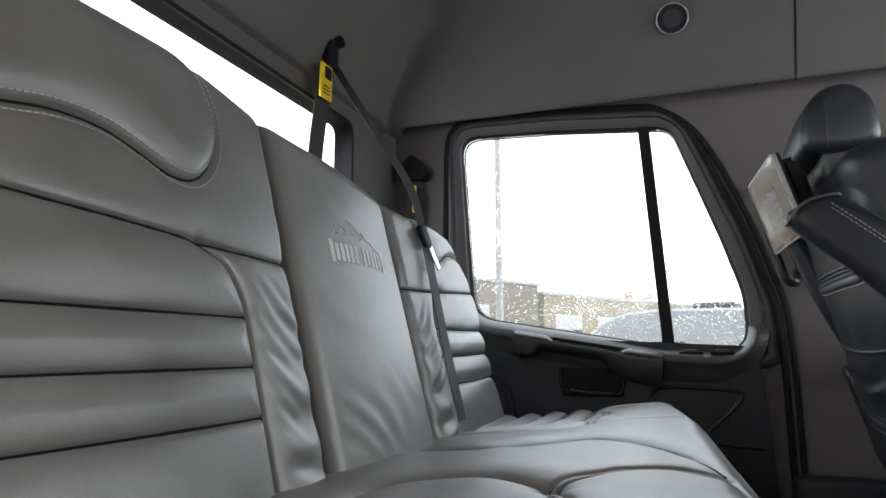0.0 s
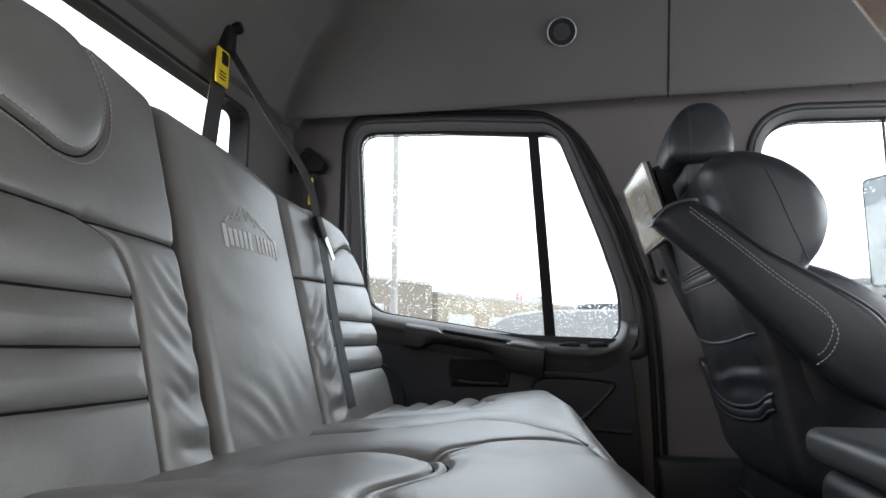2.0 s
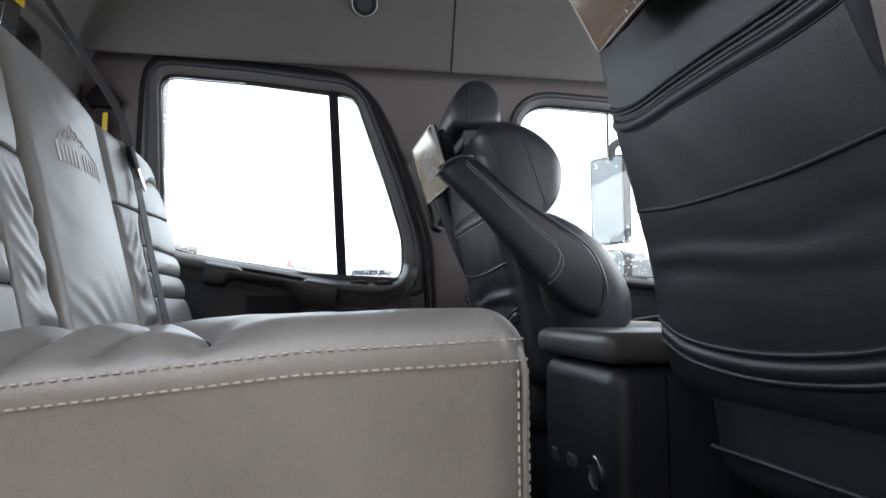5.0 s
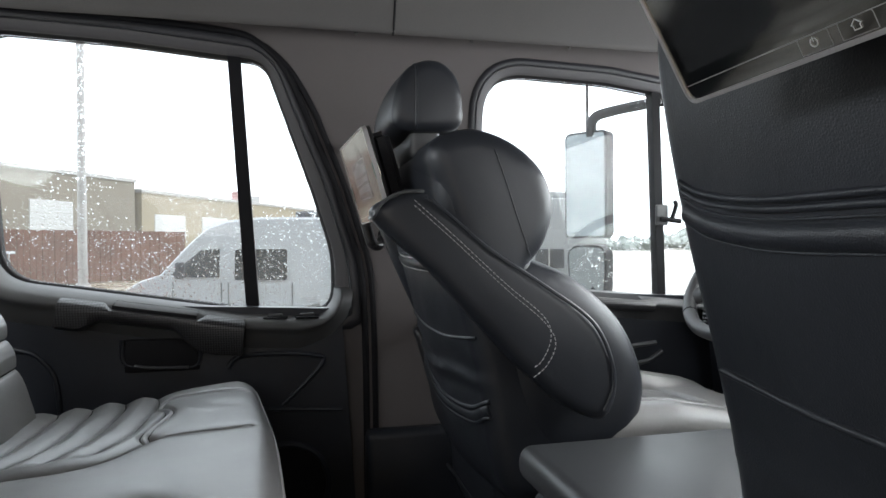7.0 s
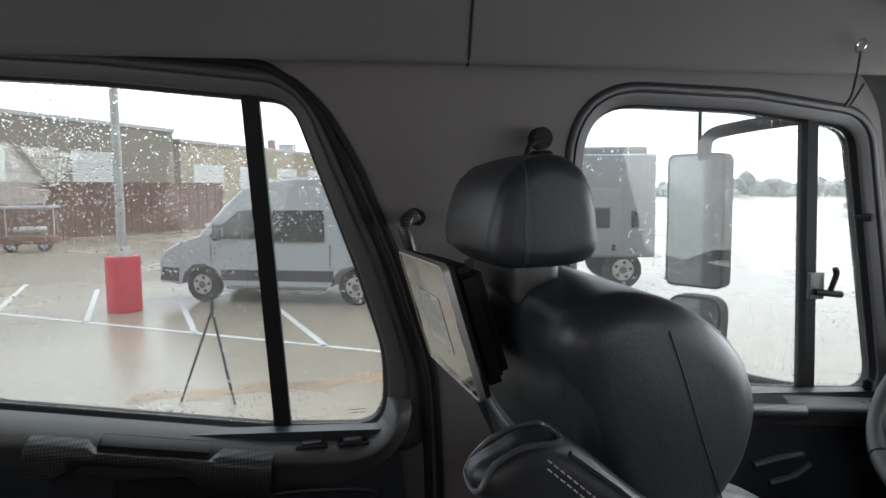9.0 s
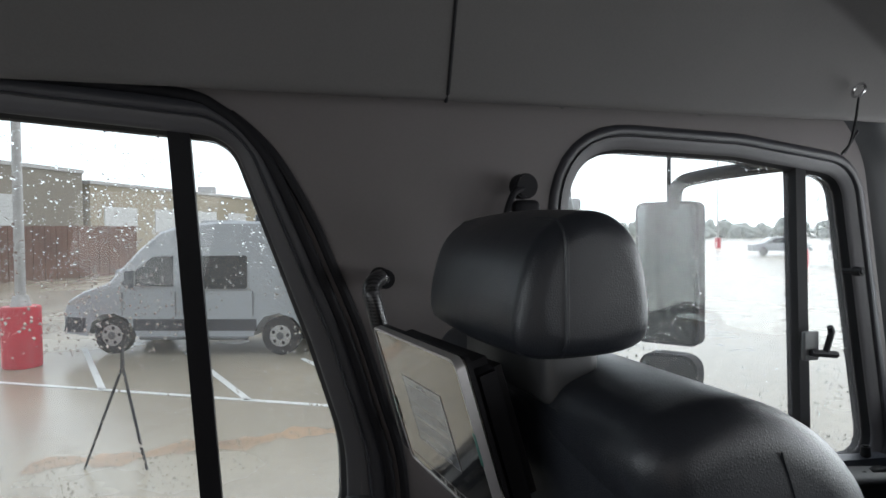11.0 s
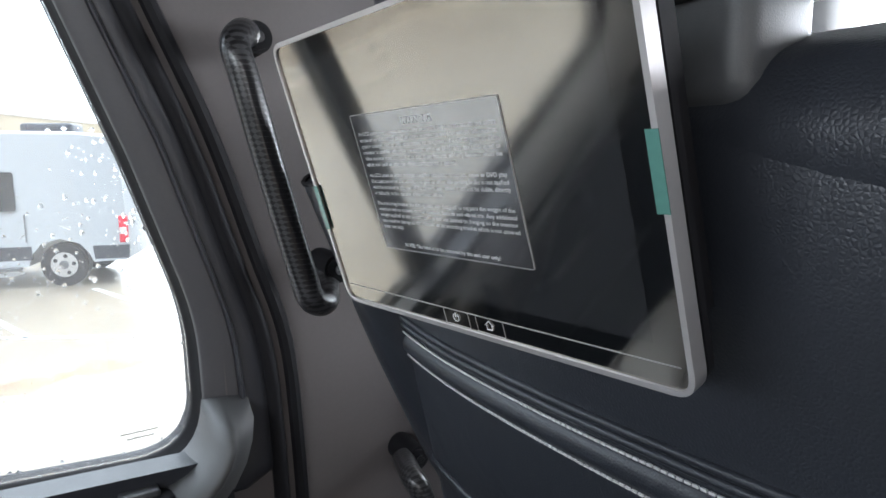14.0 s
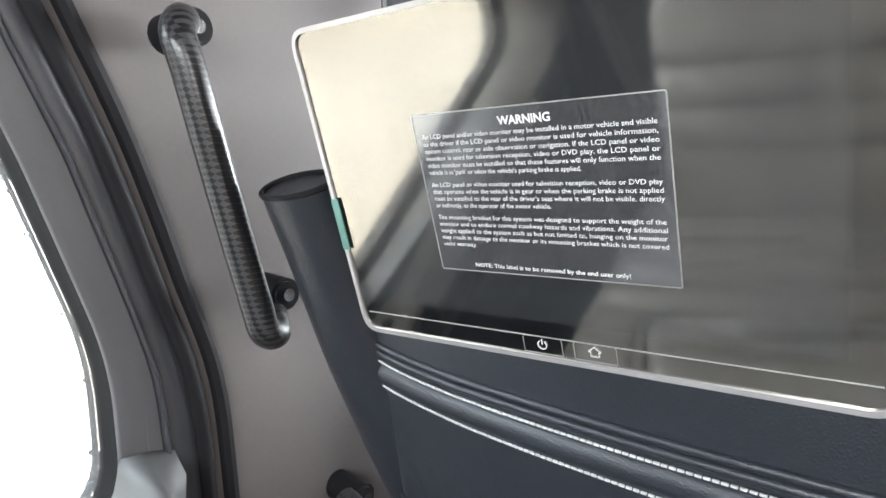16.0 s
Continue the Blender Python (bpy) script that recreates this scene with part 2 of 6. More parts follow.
def sheet(nu, nv, put, thick=None):
    """A grid surface put(u, v), u and v from 0 to 1; with thick(u, v) for the back it is closed."""
    bm = bmesh.new()
    F = [[bm.verts.new(put(i / nu, j / nv)) for j in range(nv + 1)] for i in range(nu + 1)]
    for i in range(nu):
        for j in range(nv):
            bm.faces.new((F[i][j], F[i + 1][j], F[i + 1][j + 1], F[i][j + 1]))
    if thick:
        rim = [F[i][0] for i in range(nu + 1)] + [F[nu][j] for j in range(1, nv + 1)] + [F[i][nv] for i in range(nu - 1, -1, -1)] + [F[0][j] for j in range(nv - 1, 0, -1)]
        uv = [(i / nu, 0) for i in range(nu + 1)] + [(1, j / nv) for j in range(1, nv + 1)] + [(i / nu, 1) for i in range(nu - 1, -1, -1)] + [(0, j / nv) for j in range(nv - 1, 0, -1)]
        back = [bm.verts.new(thick(*q)) for q in uv]
        for i in range(len(rim)):
            bm.faces.new((rim[i - 1], rim[i], back[i], back[i - 1]))
        bm.faces.new(back)
    return bm


def pad(profile, y0, y1, r, seg=5, mid=6, crown=0.0):
    """A padded form: a closed (x, z) profile drawn from y0 to y1, its ends rounded by r, its sides crowned."""
    rows = [(y0 + r * (1 - math.cos(t)), r * (1 - math.sin(t))) for t in (k / seg * math.pi / 2 for k in range(seg + 1))]
    for k in range(1, mid):
        t = k / mid
        rows.append((y0 + r + (y1 - y0 - 2 * r) * t, -crown * math.sin(math.pi * t)))
    rows += [(y1 - r * (1 - math.cos(t)), r * (1 - math.sin(t))) for t in (k / seg * math.pi / 2 for k in range(seg, -1, -1))]
    bm = bmesh.new()
    rings = []
    for y, inset in rows:
        loop = offset(profile, -inset)
        for _ in range(int(max(0, inset) * 900)):
            loop = [(loop[k - 1] + loop[k] * 2 + loop[(k + 1) % len(loop)]) / 4 for k in range(len(loop))]
        rings.append([bm.verts.new((p.x, y, p.y)) for p in loop])
    n = len(profile)
    for a, b in zip(rings, rings[1:]):
        for i in range(n):
            bm.faces.new((a[i - 1], a[i], b[i], b[i - 1]))
    bm.faces.new(rings[0])
    bm.faces.new(rings[-1][::-1])
    return bm


def stitches(points, parent, r=0.0008, dash=0.0045, gap=0.0025, name="stitching", label="pale top-stitching thread"):
    """Short dashes of thread along a line, one mesh."""
    bm = bmesh.new()
    pts = [Vector(p) for p in points]
    pos, acc = 0.0, []
    for a, b in zip(pts, pts[1:]):
        L = (b - a).length
        acc.append((pos, pos + L, a, b))
        pos += L

    def at(s):
        for s0, s1, a, b in acc:
            if s <= s1:
                return a.lerp(b, (s - s0) / max(s1 - s0, 1e-9))
        return pts[-1]

    s = 0.0
    while s + dash < pos:
        merge_fast(bm, at(s), at(s + dash), r)
        s += dash + gap
    return part(name, bm, THREAD, parent, label)


def merge_fast(bm, a, b, r):
    d = (b - a).normalized()
    u = d.orthogonal().normalized()
    v = d.cross(u)
    A = [bm.verts.new(a + r * (math.cos(t) * u + math.sin(t) * v)) for t in (0, 1.57, 3.14, 4.71)]
    B = [bm.verts.new(b + r * (math.cos(t) * u + math.sin(t) * v)) for t in (0, 1.57, 3.14, 4.71)]
    for k in range(4):
        bm.faces.new((A[k - 1], A[k], B[k], B[k - 1]))
    bm.faces.new(A)
    bm.faces.new(B[::-1])


# ---------------------------------------------------------------- the cab shell
MID = 0.53            # centre line of the cab
WALL = 1.475          # inner face of the driver's side
XR, XF = -0.38, 2.05  # back wall, dash
FLOOR = 0.0


def side(mirror=False):
    """Places on a side wall: u ahead, v up, d outwards from the inner face."""
    if mirror:
        return lambda u, v, d: (u, 2 * MID - WALL - d, v)
    return lambda u, v, d: (u, WALL + d, v)


SCREEN_EDGE = lambda z: 1.90 + 0.23 * (1.25 - z)      # where the front pillar meets the windscreen
REAR_GLASS = rounded([(-0.152, 1.332, 0.055), (0.15, 1.321, 0.4), (0.492, 1.293, 0.060), (0.608, 0.965, 0.4), (0.659, 0.80, 0.3), (0.660, 0.650, 0.060), (0.44, 0.664, 0.3), (0.04, 0.728, 0.3), (-0.112, 0.752, 0.14)])
FRONT_GLASS = rounded([(1.088, 1.298, 0.12), (1.45, 1.286, 0.4), (1.715, 1.252, 0.06), (1.815, 0.645, 0.05), (1.06, 0.715, 0.08)])
box_outline = [Vector(p) for p in ((XR - 0.02, -0.05), (XF, -0.05), (XF, 0.70), (2.006, 0.80), (SCREEN_EDGE(1.25) + 0.012, 1.25), (1.865, 1.42), (1.86, 1.47), (XR - 0.02, 1.47))]

wall_left = part("wall_left", plate(box_outline, [offset(REAR_GLASS, 0.03), offset(FRONT_GLASS, 0.03)], 0.0, 0.07, side()), PILLAR)
tagged(wall_left, "grey vinyl-lined cab side wall on the driver's side", "wall", kind="structure")
doorway = rounded([(-0.2, 1.33, 0.08), (0.62, 1.33, 0.1), (0.76, 0.6, 0.05), (0.76, 0.02, 0.03), (-0.2, 0.02, 0.03)])
wall_right = part("wall_right", plate(box_outline, [doorway, offset(FRONT_GLASS, 0.03)], 0.0, 0.07, side(True)), PILLAR)
tagged(wall_right, "grey cab side wall with an open rear doorway", "wall", kind="structure")
floor = part("floor", rbox(XR - 0.05, XF + 0.05, 2 * MID - WALL - 0.07, WALL + 0.07, -0.08, FLOOR, 0), CARPET)
tagged(floor, "black rubber floor mat of the cab", "floor", kind="structure")

# back wall with its wide window
back_put = lambda u, v, d: (XR - d, u, v)
BACK_GLASS = rounded([(-0.10, 1.30, 0.05), (1.16, 1.30, 0.035), (1.16, 0.86, 0.035), (-0.10, 0.86, 0.05)])
YL, YR = 2 * MID - WALL - 0.07, WALL + 0.07
wall_back = part("wall_back", plate([Vector(p) for p in ((YL, -0.05), (YR, -0.05), (YR, 1.42), (YL, 1.42))], [offset(BACK_GLASS, 0.007)], 0.0, 0.05, back_put), LINER)
tagged(wall_back, "grey moulded back wall of the cab", "wall", kind="structure")

# roof liner: rises from the walls in a wide curve
RISE = ((0, 1.447), (0.072, 1.432), (0.098, 1.372), (0.110, 1.352), (0.120, 1.346), (0.130, 1.352), (0.143, 1.40), (0.185, 1.556), (0.207, 1.632), (0.24, 1.685), (0.45, 1.755), (0.9, 1.78), (9, 1.78))
RISE_BACK = ((0, 1.352), (0.02, 1.36), (0.046, 1.43), (0.12, 1.556), (0.22, 1.67), (0.45, 1.75), (0.9, 1.78), (9, 1.78))
RISE_FRONT = ((0, 1.34), (0.2, 1.38), (0.45, 1.47), (0.75, 1.62), (1.0, 1.74), (1.3, 1.78), (9, 1.78))


def rise(d, table):
    for (a, p), (b, q) in zip(table, table[1:]):
        if d <= b:
            return p + (q - p) * max(0, d - a) / (b - a)
    return table[-1][1]


def roof_height(x, y):
    """Height of the roof liner: walls curve into it on every side, blended softly."""
    h = [rise(WALL - abs(y - MID) - MID, RISE), rise(x - XR, RISE_BACK), rise(XF - x, RISE_FRONT)]
    k = 45.0
    lo = min(h)
    return lo - math.log(sum(math.exp(-k * (v - lo)) for v in h)) / k


EDGE_STEPS = [0.004 * k for k in range(50)]
ROOF_X = [XR + q for q in EDGE_STEPS] + [XR + 0.2 + (XF - XR - 0.2) * k / 100 for k in range(101)]
ROOF_Y = [2 * MID - WALL + q for q in EDGE_STEPS] + [2 * MID - WALL + 0.2 + (2 * WALL - 2 * MID - 0.4) * k / 70 for k in range(71)] + [WALL - q for q in EDGE_STEPS[::-1]]


def roof(u, v):
    x, y = ROOF_X[round(u * (len(ROOF_X) - 1))], ROOF_Y[round(v * (len(ROOF_Y) - 1))]
    sag = 0.0022 * noise.noise((x * 2.3, y * 3.1, 0.4)) + 0.0010 * noise.noise((x * 9, y * 9, 2.0))
    return (x, y, roof_height(x, y) + sag)


ceiling = part("ceiling", sheet(len(ROOF_X) - 1, len(ROOF_Y) - 1, roof), LINER, crease=80)
tagged(ceiling, "grey padded roof liner curving down to the walls", "ceiling", kind="structure")
outer_roof = part("roof_shell", rbox(XR - 0.1, XF + 0.1, YL - 0.03, YR + 0.03, 1.80, 1.86, 0.02), WHITE)
tagged(outer_roof, "white painted outer roof shell of the cab", "roof", kind="structure")

# the front: dash wall, windscreen posts and header
dash_wall = part("wall_front", rbox(XF - 0.05, XF + 0.05, YL, YR, -0.05, 0.78, 0.01), DARK)
tagged(dash_wall, "black dash panel at the front of the cab", "wall", kind="structure")


def drop_mat():
    m = bpy.data.materials.new("rain_water")
    m.use_nodes = True
    p = m.node_tree.nodes["Principled BSDF"]
    p.inputs["Transmission Weight"].default_value = 1.0
    p.inputs["IOR"].default_value = 1.33
    p.inputs["Roughness"].default_value = 0.05
    return m


DROP = drop_mat()


def outward(outline, edge):
    """For each point of an outline, the place where its outward normal meets a closed outer edge."""
    far = offset(outline, 1.0)
    out = []
    for p, q in zip(outline, far):
        d, best = q - p, 0.3
        for i in range(len(edge)):
            a, e = edge[i - 1], edge[i] - edge[i - 1]
            det = d.x * e.y - d.y * e.x
            if abs(det) < 1e-9:
                continue
            t = ((a.x - p.x) * e.y - (a.y - p.y) * e.x) / det
            w = ((a.x - p.x) * d.y - (a.y - p.y) * d.x) / det
            if t > 0 and -1e-6 <= w <= 1 + 1e-6:
                best = min(best, t)
        out.append(p + d * best)
    return out


def moulding(inner, outer, section, put):
    """A moulding round a window: section gives (share of the way from inner to outer, depth)."""
    bm = bmesh.new()
    rows = [[bm.verts.new(put(p.x + (q.x - p.x) * f, p.y + (q.y - p.y) * f, d)) for p, q in zip(inner, outer)] for f, d in section]
    n = len(inner)
    for a, b in zip(rows, rows[1:]):
        for i in range(n):
            bm.faces.new((a[i - 1], a[i], b[i], b[i - 1]))
    return bm


GASKET = [(0.0, 0.05), (0.0, 0.029), (0.02, 0.024), (0.06, 0.021), (0.08, 0.015), (0.11, 0.012)]
SURROUND = [(0.10, 0.016), (0.105, 0.0095), (0.13, 0.0070), (0.24, 0.004), (0.36, 0.001), (0.44, -0.001), (0.53, -0.002), (0.545, 0.004)]
SEAL_SHAPE = [(0.54, 0.004), (0.545, -0.004), (0.56, -0.0075), (0.58, -0.0085), (0.60, -0.0072), (0.62, -0.0045), (0.70, -0.0065), (0.80, -0.0072), (0.90, -0.0055), (0.97, -0.002), (1.0, 0.001)]


def window(name, outline, put, label, divider=None, rain=0, lip=0.034, edge=None):
    w = thing(name, (0, 0, 0), label, "window", kind="structure")
    inner = outline
    if edge:
        loop = clean(inner)
        reach = outward(loop, edge)
        part("window_frame", moulding(loop, reach, GASKET, put), RUBBER, w, "black rubber glazing channel", crease=70)
        part("surround", moulding(loop, reach, SURROUND, put), DOOR_FRAME, w, "grey vinyl door frame round the glass", crease=70)
        part("door_seal", moulding(loop, reach, SEAL_SHAPE, put), SEAL, w, "thick dark door seal with one thin rib", crease=70)
    else:
        part("window_frame", ring(offset(inner, lip), offset(inner, -0.002), -0.003, 0.055, put), RUBBER, w, "thin black rubber glazing channel")
    pane = part("pane", plate(inner, [], 0.03, 0.034, put), WET_PANE if rain else PANE, w, "clear rain-spotted window pane", smooth=False)
    pane.visible_shadow = False
    if divider:
        (u0, v0), (u1, v1), wd = divider
        q = [Vector(p) for p in ((u0 - wd / 2, v0), (u0 + wd / 2, v0), (u1 + wd / 2, v1), (u1 - wd / 2, v1))]
        part("divider", plate(q, [], 0.012, 0.045, put), RUBBER, w, "black window divider bar", smooth=False)
    if rain:
        part("raindrops", raindrops(inner, put, rain), DROP, w, "fine raindrops on the glass")["kind"] = "stuff"
    return w


def raindrops(outline, put, count):
    """Small flattened drops on the outer face of a pane, thicker in drifts."""
    rng = np.random.default_rng(5)
    O = np.array([(p.x, p.y) for p in outline])
    P = rng.uniform(O.min(0), O.max(0), (count * 4, 2))
    inside = np.zeros(len(P), bool)
    for a, b in zip(O, np.roll(O, -1, 0)):
        if abs(b[1] - a[1]) > 1e-9:
            inside ^= ((a[1] > P[:, 1]) != (b[1] > P[:, 1])) & (P[:, 0] < (b[0] - a[0]) * (P[:, 1] - a[1]) / (b[1] - a[1]) + a[0])
    verts, faces, n = [], [], 0
    for (x, z), luck, r, tall in zip(P[inside], rng.random(inside.sum()), rng.choice((0.0005, 0.0006, 0.0007, 0.0008, 0.0009, 0.0010, 0.0013, 0.0017, 0.0023), inside.sum()), rng.uniform(0.9, 1.5, inside.sum())):
        if n >= count or luck > 0.32 + noise.noise((x * 5, z * 6, 3)) + 0.3 * (1.1 - z):
            continue
        k0 = len(verts)
        verts += [put(x + r * math.cos(k * 1.0472), z + r * tall * math.sin(k * 1.0472), 0.0345) for k in range(6)]
        verts.append(put(x, z - 0.2 * r, 0.0345 + 0.6 * r))
        faces += [(k0 + (k - 1) % 6, k0 + k, k0 + 6) for k in range(6)]
        n += 1
    me = bpy.data.meshes.new("tmp")
    me.from_pydata(verts, [], faces)
    bm = bmesh.new()
    bm.from_mesh(me)
    bpy.data.meshes.remove(me)
    return bm


def clean(outline):
    out = []
    for p in outline:
        if not out or (p - out[-1]).length > 0.004:
            out.append(p)
    return out


# outer edge of the rear door
DOOR_EDGE = [(-0.205, 0.80), (-0.20, 1.10), (-0.195, 1.30), (-0.17, 1.365), (-0.12, 1.386), (0.10, 1.380), (0.40, 1.364), (0.48, 1.338), (0.535, 1.285), (0.573, 1.216), (0.62, 1.10), (0.666, 0.986), (0.705, 0.86), (0.733, 0.763), (0.742, 0.65), (0.746, 0.48), (0.75, 0.02)]
edge_line = [Vector((p.x, p.y)) for p in smooth_line([(x, z, 0) for x, z in DOOR_EDGE], 5)]
REAR_FRAME = [p for p in edge_line if p.y > 0.60] + [Vector((-0.205, 0.60))]
FRONT_FRAME = offset(FRONT_GLASS, 0.050)
window("window_1", REAR_GLASS, side(), "rear side window with black rubber surround, rain on the glass", ((0.417, 1.31), (0.459, 0.65), 0.032), 8000, edge=REAR_FRAME)
window("window_2", FRONT_GLASS, side(), "front side window with black surround and vent pane", ((1.614, 1.29), (1.634, 0.64), 0.026), 3200, edge=FRONT_FRAME)
window("window_3", BACK_GLASS, back_put, "wide back window of the cab", lip=0.009)
window("window_4", FRONT_GLASS, side(True), "front side window on the passenger side")
from mathutils.bvhtree import BVHTree

# ---------------------------------------------------------------- padded leather surfaces
def line_far(P, poly):
    """Distance of each row of P to a polyline."""
    best = np.full(len(P), 9.0)
    poly = np.array(poly, float)
    for a, b in zip(poly, poly[1:]):
        d = b - a
        t = np.clip(((P - a) @ d) / max(d @ d, 1e-12), 0, 1)
        best = np.minimum(best, np.linalg.norm(P - (a + t[:, None] * d), axis=1))
    return best


def curve2(points, n=8):
    return [(p.x, p.y) for p in smooth_line([(a, b, 0) for a, b in points], n)]


def seam(P, poly, depth=0.009, width=0.011):
    """A tucked seam: a wide soft dip with a sharp line in it."""
    d = line_far(P, poly)
    return -depth * np.exp(-(d / width) ** 2) - 0.007 * np.exp(-(d / 0.003) ** 2)


def crease(P, lines, depth, width):
    """Puffed panels: the surface falls to a sharp crease at the nearest seam line."""
    d = np.full(len(P), 9.0)
    for poly in lines:
        d = np.minimum(d, line_far(P, poly))
    return -depth * np.exp(-d / width) - 0.004 * np.exp(-(d / 0.0028) ** 2)


def edge_round(a, lo, hi, r):
    d = np.clip(np.minimum(a - lo, hi - a), 0, r)
    return r - np.sqrt(np.maximum(r * r - (r - d) ** 2, 0))


def ruck(P, angle, wave, seed):
    """Soft uneven folds across a direction."""
    c, s = math.cos(angle), math.sin(angle)
    u, v = P[:, 0] * c + P[:, 1] * s, -P[:, 0] * s + P[:, 1] * c
    return np.sin(u / wave * 6.28 + 1.7 * np.sin(v * 23 + seed) + 1.3 * np.sin(u * 31 + seed * 2)) * (0.5 + 0.5 * np.sin(v * 17 + seed * 3))


def resample3(points, step):
    out = []
    P = [Vector(p) for p in points]
    for a, b in zip(P, P[1:]):
        k = max(1, int((b - a).length / step))
        out += [a.lerp(b, j / k) for j in range(k)]
    return out + [P[-1]]


def soften(points, rounds=3):
    P = [Vector(p) for p in points]
    for _ in range(rounds):
        P = [P[0]] + [(P[k - 1] + P[k] * 2 + P[k + 1]) / 4 for k in range(1, len(P) - 1)] + [P[-1]]
    return P


# near-black colour for shade deep in the seams, too fine for the grids
SEAM_SHADE = mat("seam_shade", (0.012, 0.012, 0.012), 0.8, spec=0.2)


def grid_mesh(name, X, Y, Z, material, parent, rim, label=""):
    """A mesh from grids of places; rim(x, y, z) gives the closed back of each border point."""
    nu, nv = X.shape
    verts = np.stack([X, Y, Z], -1).reshape(-1, 3).tolist()
    idx = np.arange(nu * nv).reshape(nu, nv)
    faces = np.stack([idx[:-1, :-1], idx[1:, :-1], idx[1:, 1:], idx[:-1, 1:]], -1).reshape(-1, 4).tolist()
    border = np.r_[idx[:, 0], idx[-1, 1:], idx[-2::-1, -1], idx[0, -2:0:-1]].tolist()
    n = len(verts)
    for i in border:
        verts.append(rim(*verts[i]))
    m = len(border)
    for k in range(m):
        faces.append((border[k - 1], border[k], n + k, n + (k - 1) % m))
    faces.append([n + k for k in range(m)])
    me = bpy.data.meshes.new(name)
    me.from_pydata(verts, [], faces)
    bm = bmesh.new()
    bm.from_mesh(me)
    bpy.data.meshes.remove(me)
    return part(name, bm, material, parent, label, crease=85)


# ---------------------------------------------------------------- rear bench
bench = thing("rear_bench_seat", (0.2, MID, 0.0), "grey leather rear bench seat with quilted backrests, against the back wall", "bench seat")
BX = lambda z: 0.18 - 0.26 * z      # front face of the backrest


TOP_EDGE = ((-0.3, 1.03), (0.20, 1.03), (0.31, 1.012), (0.42, 0.998), (0.52, 0.989), (0.757, 0.960), (0.95, 0.948), (1.05, 0.938), (1.10, 0.922), (1.14, 0.895), (1.17, 0.865), (1.20, 0.82), (1.23, 0.77))
top_y, top_z = np.array(TOP_EDGE).T


def back_panel(name, y0, y1, z0, lines, extra, label):
    """One backrest section; its top follows the sloping upper edge of the bench."""
    ys, vs = np.linspace(y0, y1, 230), np.linspace(0, 1, 250)
    Y, V = np.meshgrid(ys, vs, indexing="ij")
    TOP = np.interp(Y, top_y, top_z)
    Z = z0 + (TOP - z0) * V
    P = np.stack([Y, Z], -1).reshape(-1, 2)
    t = (Y - y0) / (y1 - y0)
    D = (0.012 * np.sin(np.pi * t)).reshape(-1)
    if lines:
        D = D + crease(P, [q[0] for q in lines if q[1] > 0.0065], 0.011, 0.016) + crease(P, [q[0] for q in lines if q[1] <= 0.0065], 0.006, 0.012)
    D = D + extra(P)
    D = D.reshape(Y.shape) - edge_round(Y, y0, y1, 0.026)
    r = 0.035
    D = D - (r - np.sqrt(np.maximum(r * r - (r - np.clip(TOP - Z, 0, r)) ** 2, 0)))
    X = BX(Z) + D
    ob = grid_mesh(name, X, Y, Z, LEATHER, bench, lambda x, y, z: (BX(z) - 0.13, y, z), label)
    # a dark tube in each seam stands for the shade of its crease
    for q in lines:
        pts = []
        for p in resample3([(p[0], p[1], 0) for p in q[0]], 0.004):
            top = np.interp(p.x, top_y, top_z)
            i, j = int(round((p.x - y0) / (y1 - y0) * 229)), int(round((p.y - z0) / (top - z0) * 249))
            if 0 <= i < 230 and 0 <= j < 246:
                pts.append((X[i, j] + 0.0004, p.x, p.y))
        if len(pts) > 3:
            part("seam", tube(soften(pts), 0.0019, 6), SEAM_SHADE, bench, "dark line painting the shade in a tucked seam")
    return ob


HEAD = curve2([(-0.16, 0.868), (-0.096, 0.875), (-0.04, 0.885), (0.015, 0.883), (0.063, 0.868), (0.10, 0.855), (0.137, 0.857), (0.168, 0.878), (0.190, 0.911), (0.198, 0.949), (0.190, 0.985), (0.172, 1.022)])


def outer_lines(f):
    """Seams of an outer backrest; f maps the passenger side's y to the wanted one."""
    head = HEAD
    top = [(-0.34, 0.80), (-0.16, 0.80), (0.06, 0.787), (0.20, 0.779), (0.335, 0.776)]
    edge = curve2([(0.135, 0.783), (0.175, 0.765), (0.198, 0.725), (0.203, 0.68), (0.203, 0.60), (0.203, 0.49)])
    ch = [[(-0.34, z), (0.202, z - 0.004)] for z in (0.702, 0.643, 0.584)]
    g = lambda poly: [(f(a), b) for a, b in poly]
    return [(g(head), 0.006, 0.010), (g(top), 0.006, 0.010), (g(edge), 0.008, 0.012)] + [(g(c), 0.008, 0.012) for c in ch]


def outer_folds(f):
    def fn(P):
        y = np.array([f(v) for v in P[:, 0]])
        Q = np.stack([y, P[:, 1]], -1)
        bol = np.exp(-((y - 0.268) / 0.04) ** 2) * np.clip((0.76 - P[:, 1]) / 0.05, 0, 1)
        top = np.exp(-((y - 0.20) / 0.05) ** 2 - ((P[:, 1] - 0.80) / 0.03) ** 2)
        hy, hz = np.array(HEAD).T
        inside = (P[:, 1] > np.interp(y, hy[:56], hz[:56])) & (y < np.interp(P[:, 1], hz[56:], hy[56:]))
        puff = 0.011 * (1 - np.exp(-line_far(Q, HEAD) / 0.022)) * inside
        return puff + 0.0066 * bol * ruck(Q, 1.15, 0.055, 1.0) + 0.0022 * bol * ruck(Q, 0.8, 0.026, 7.0) + 0.005 * top * ruck(Q, 0.35, 0.03, 4.0) + 0.0008 * ruck(Q, 1.4, 0.09, 2.0)
    return fn


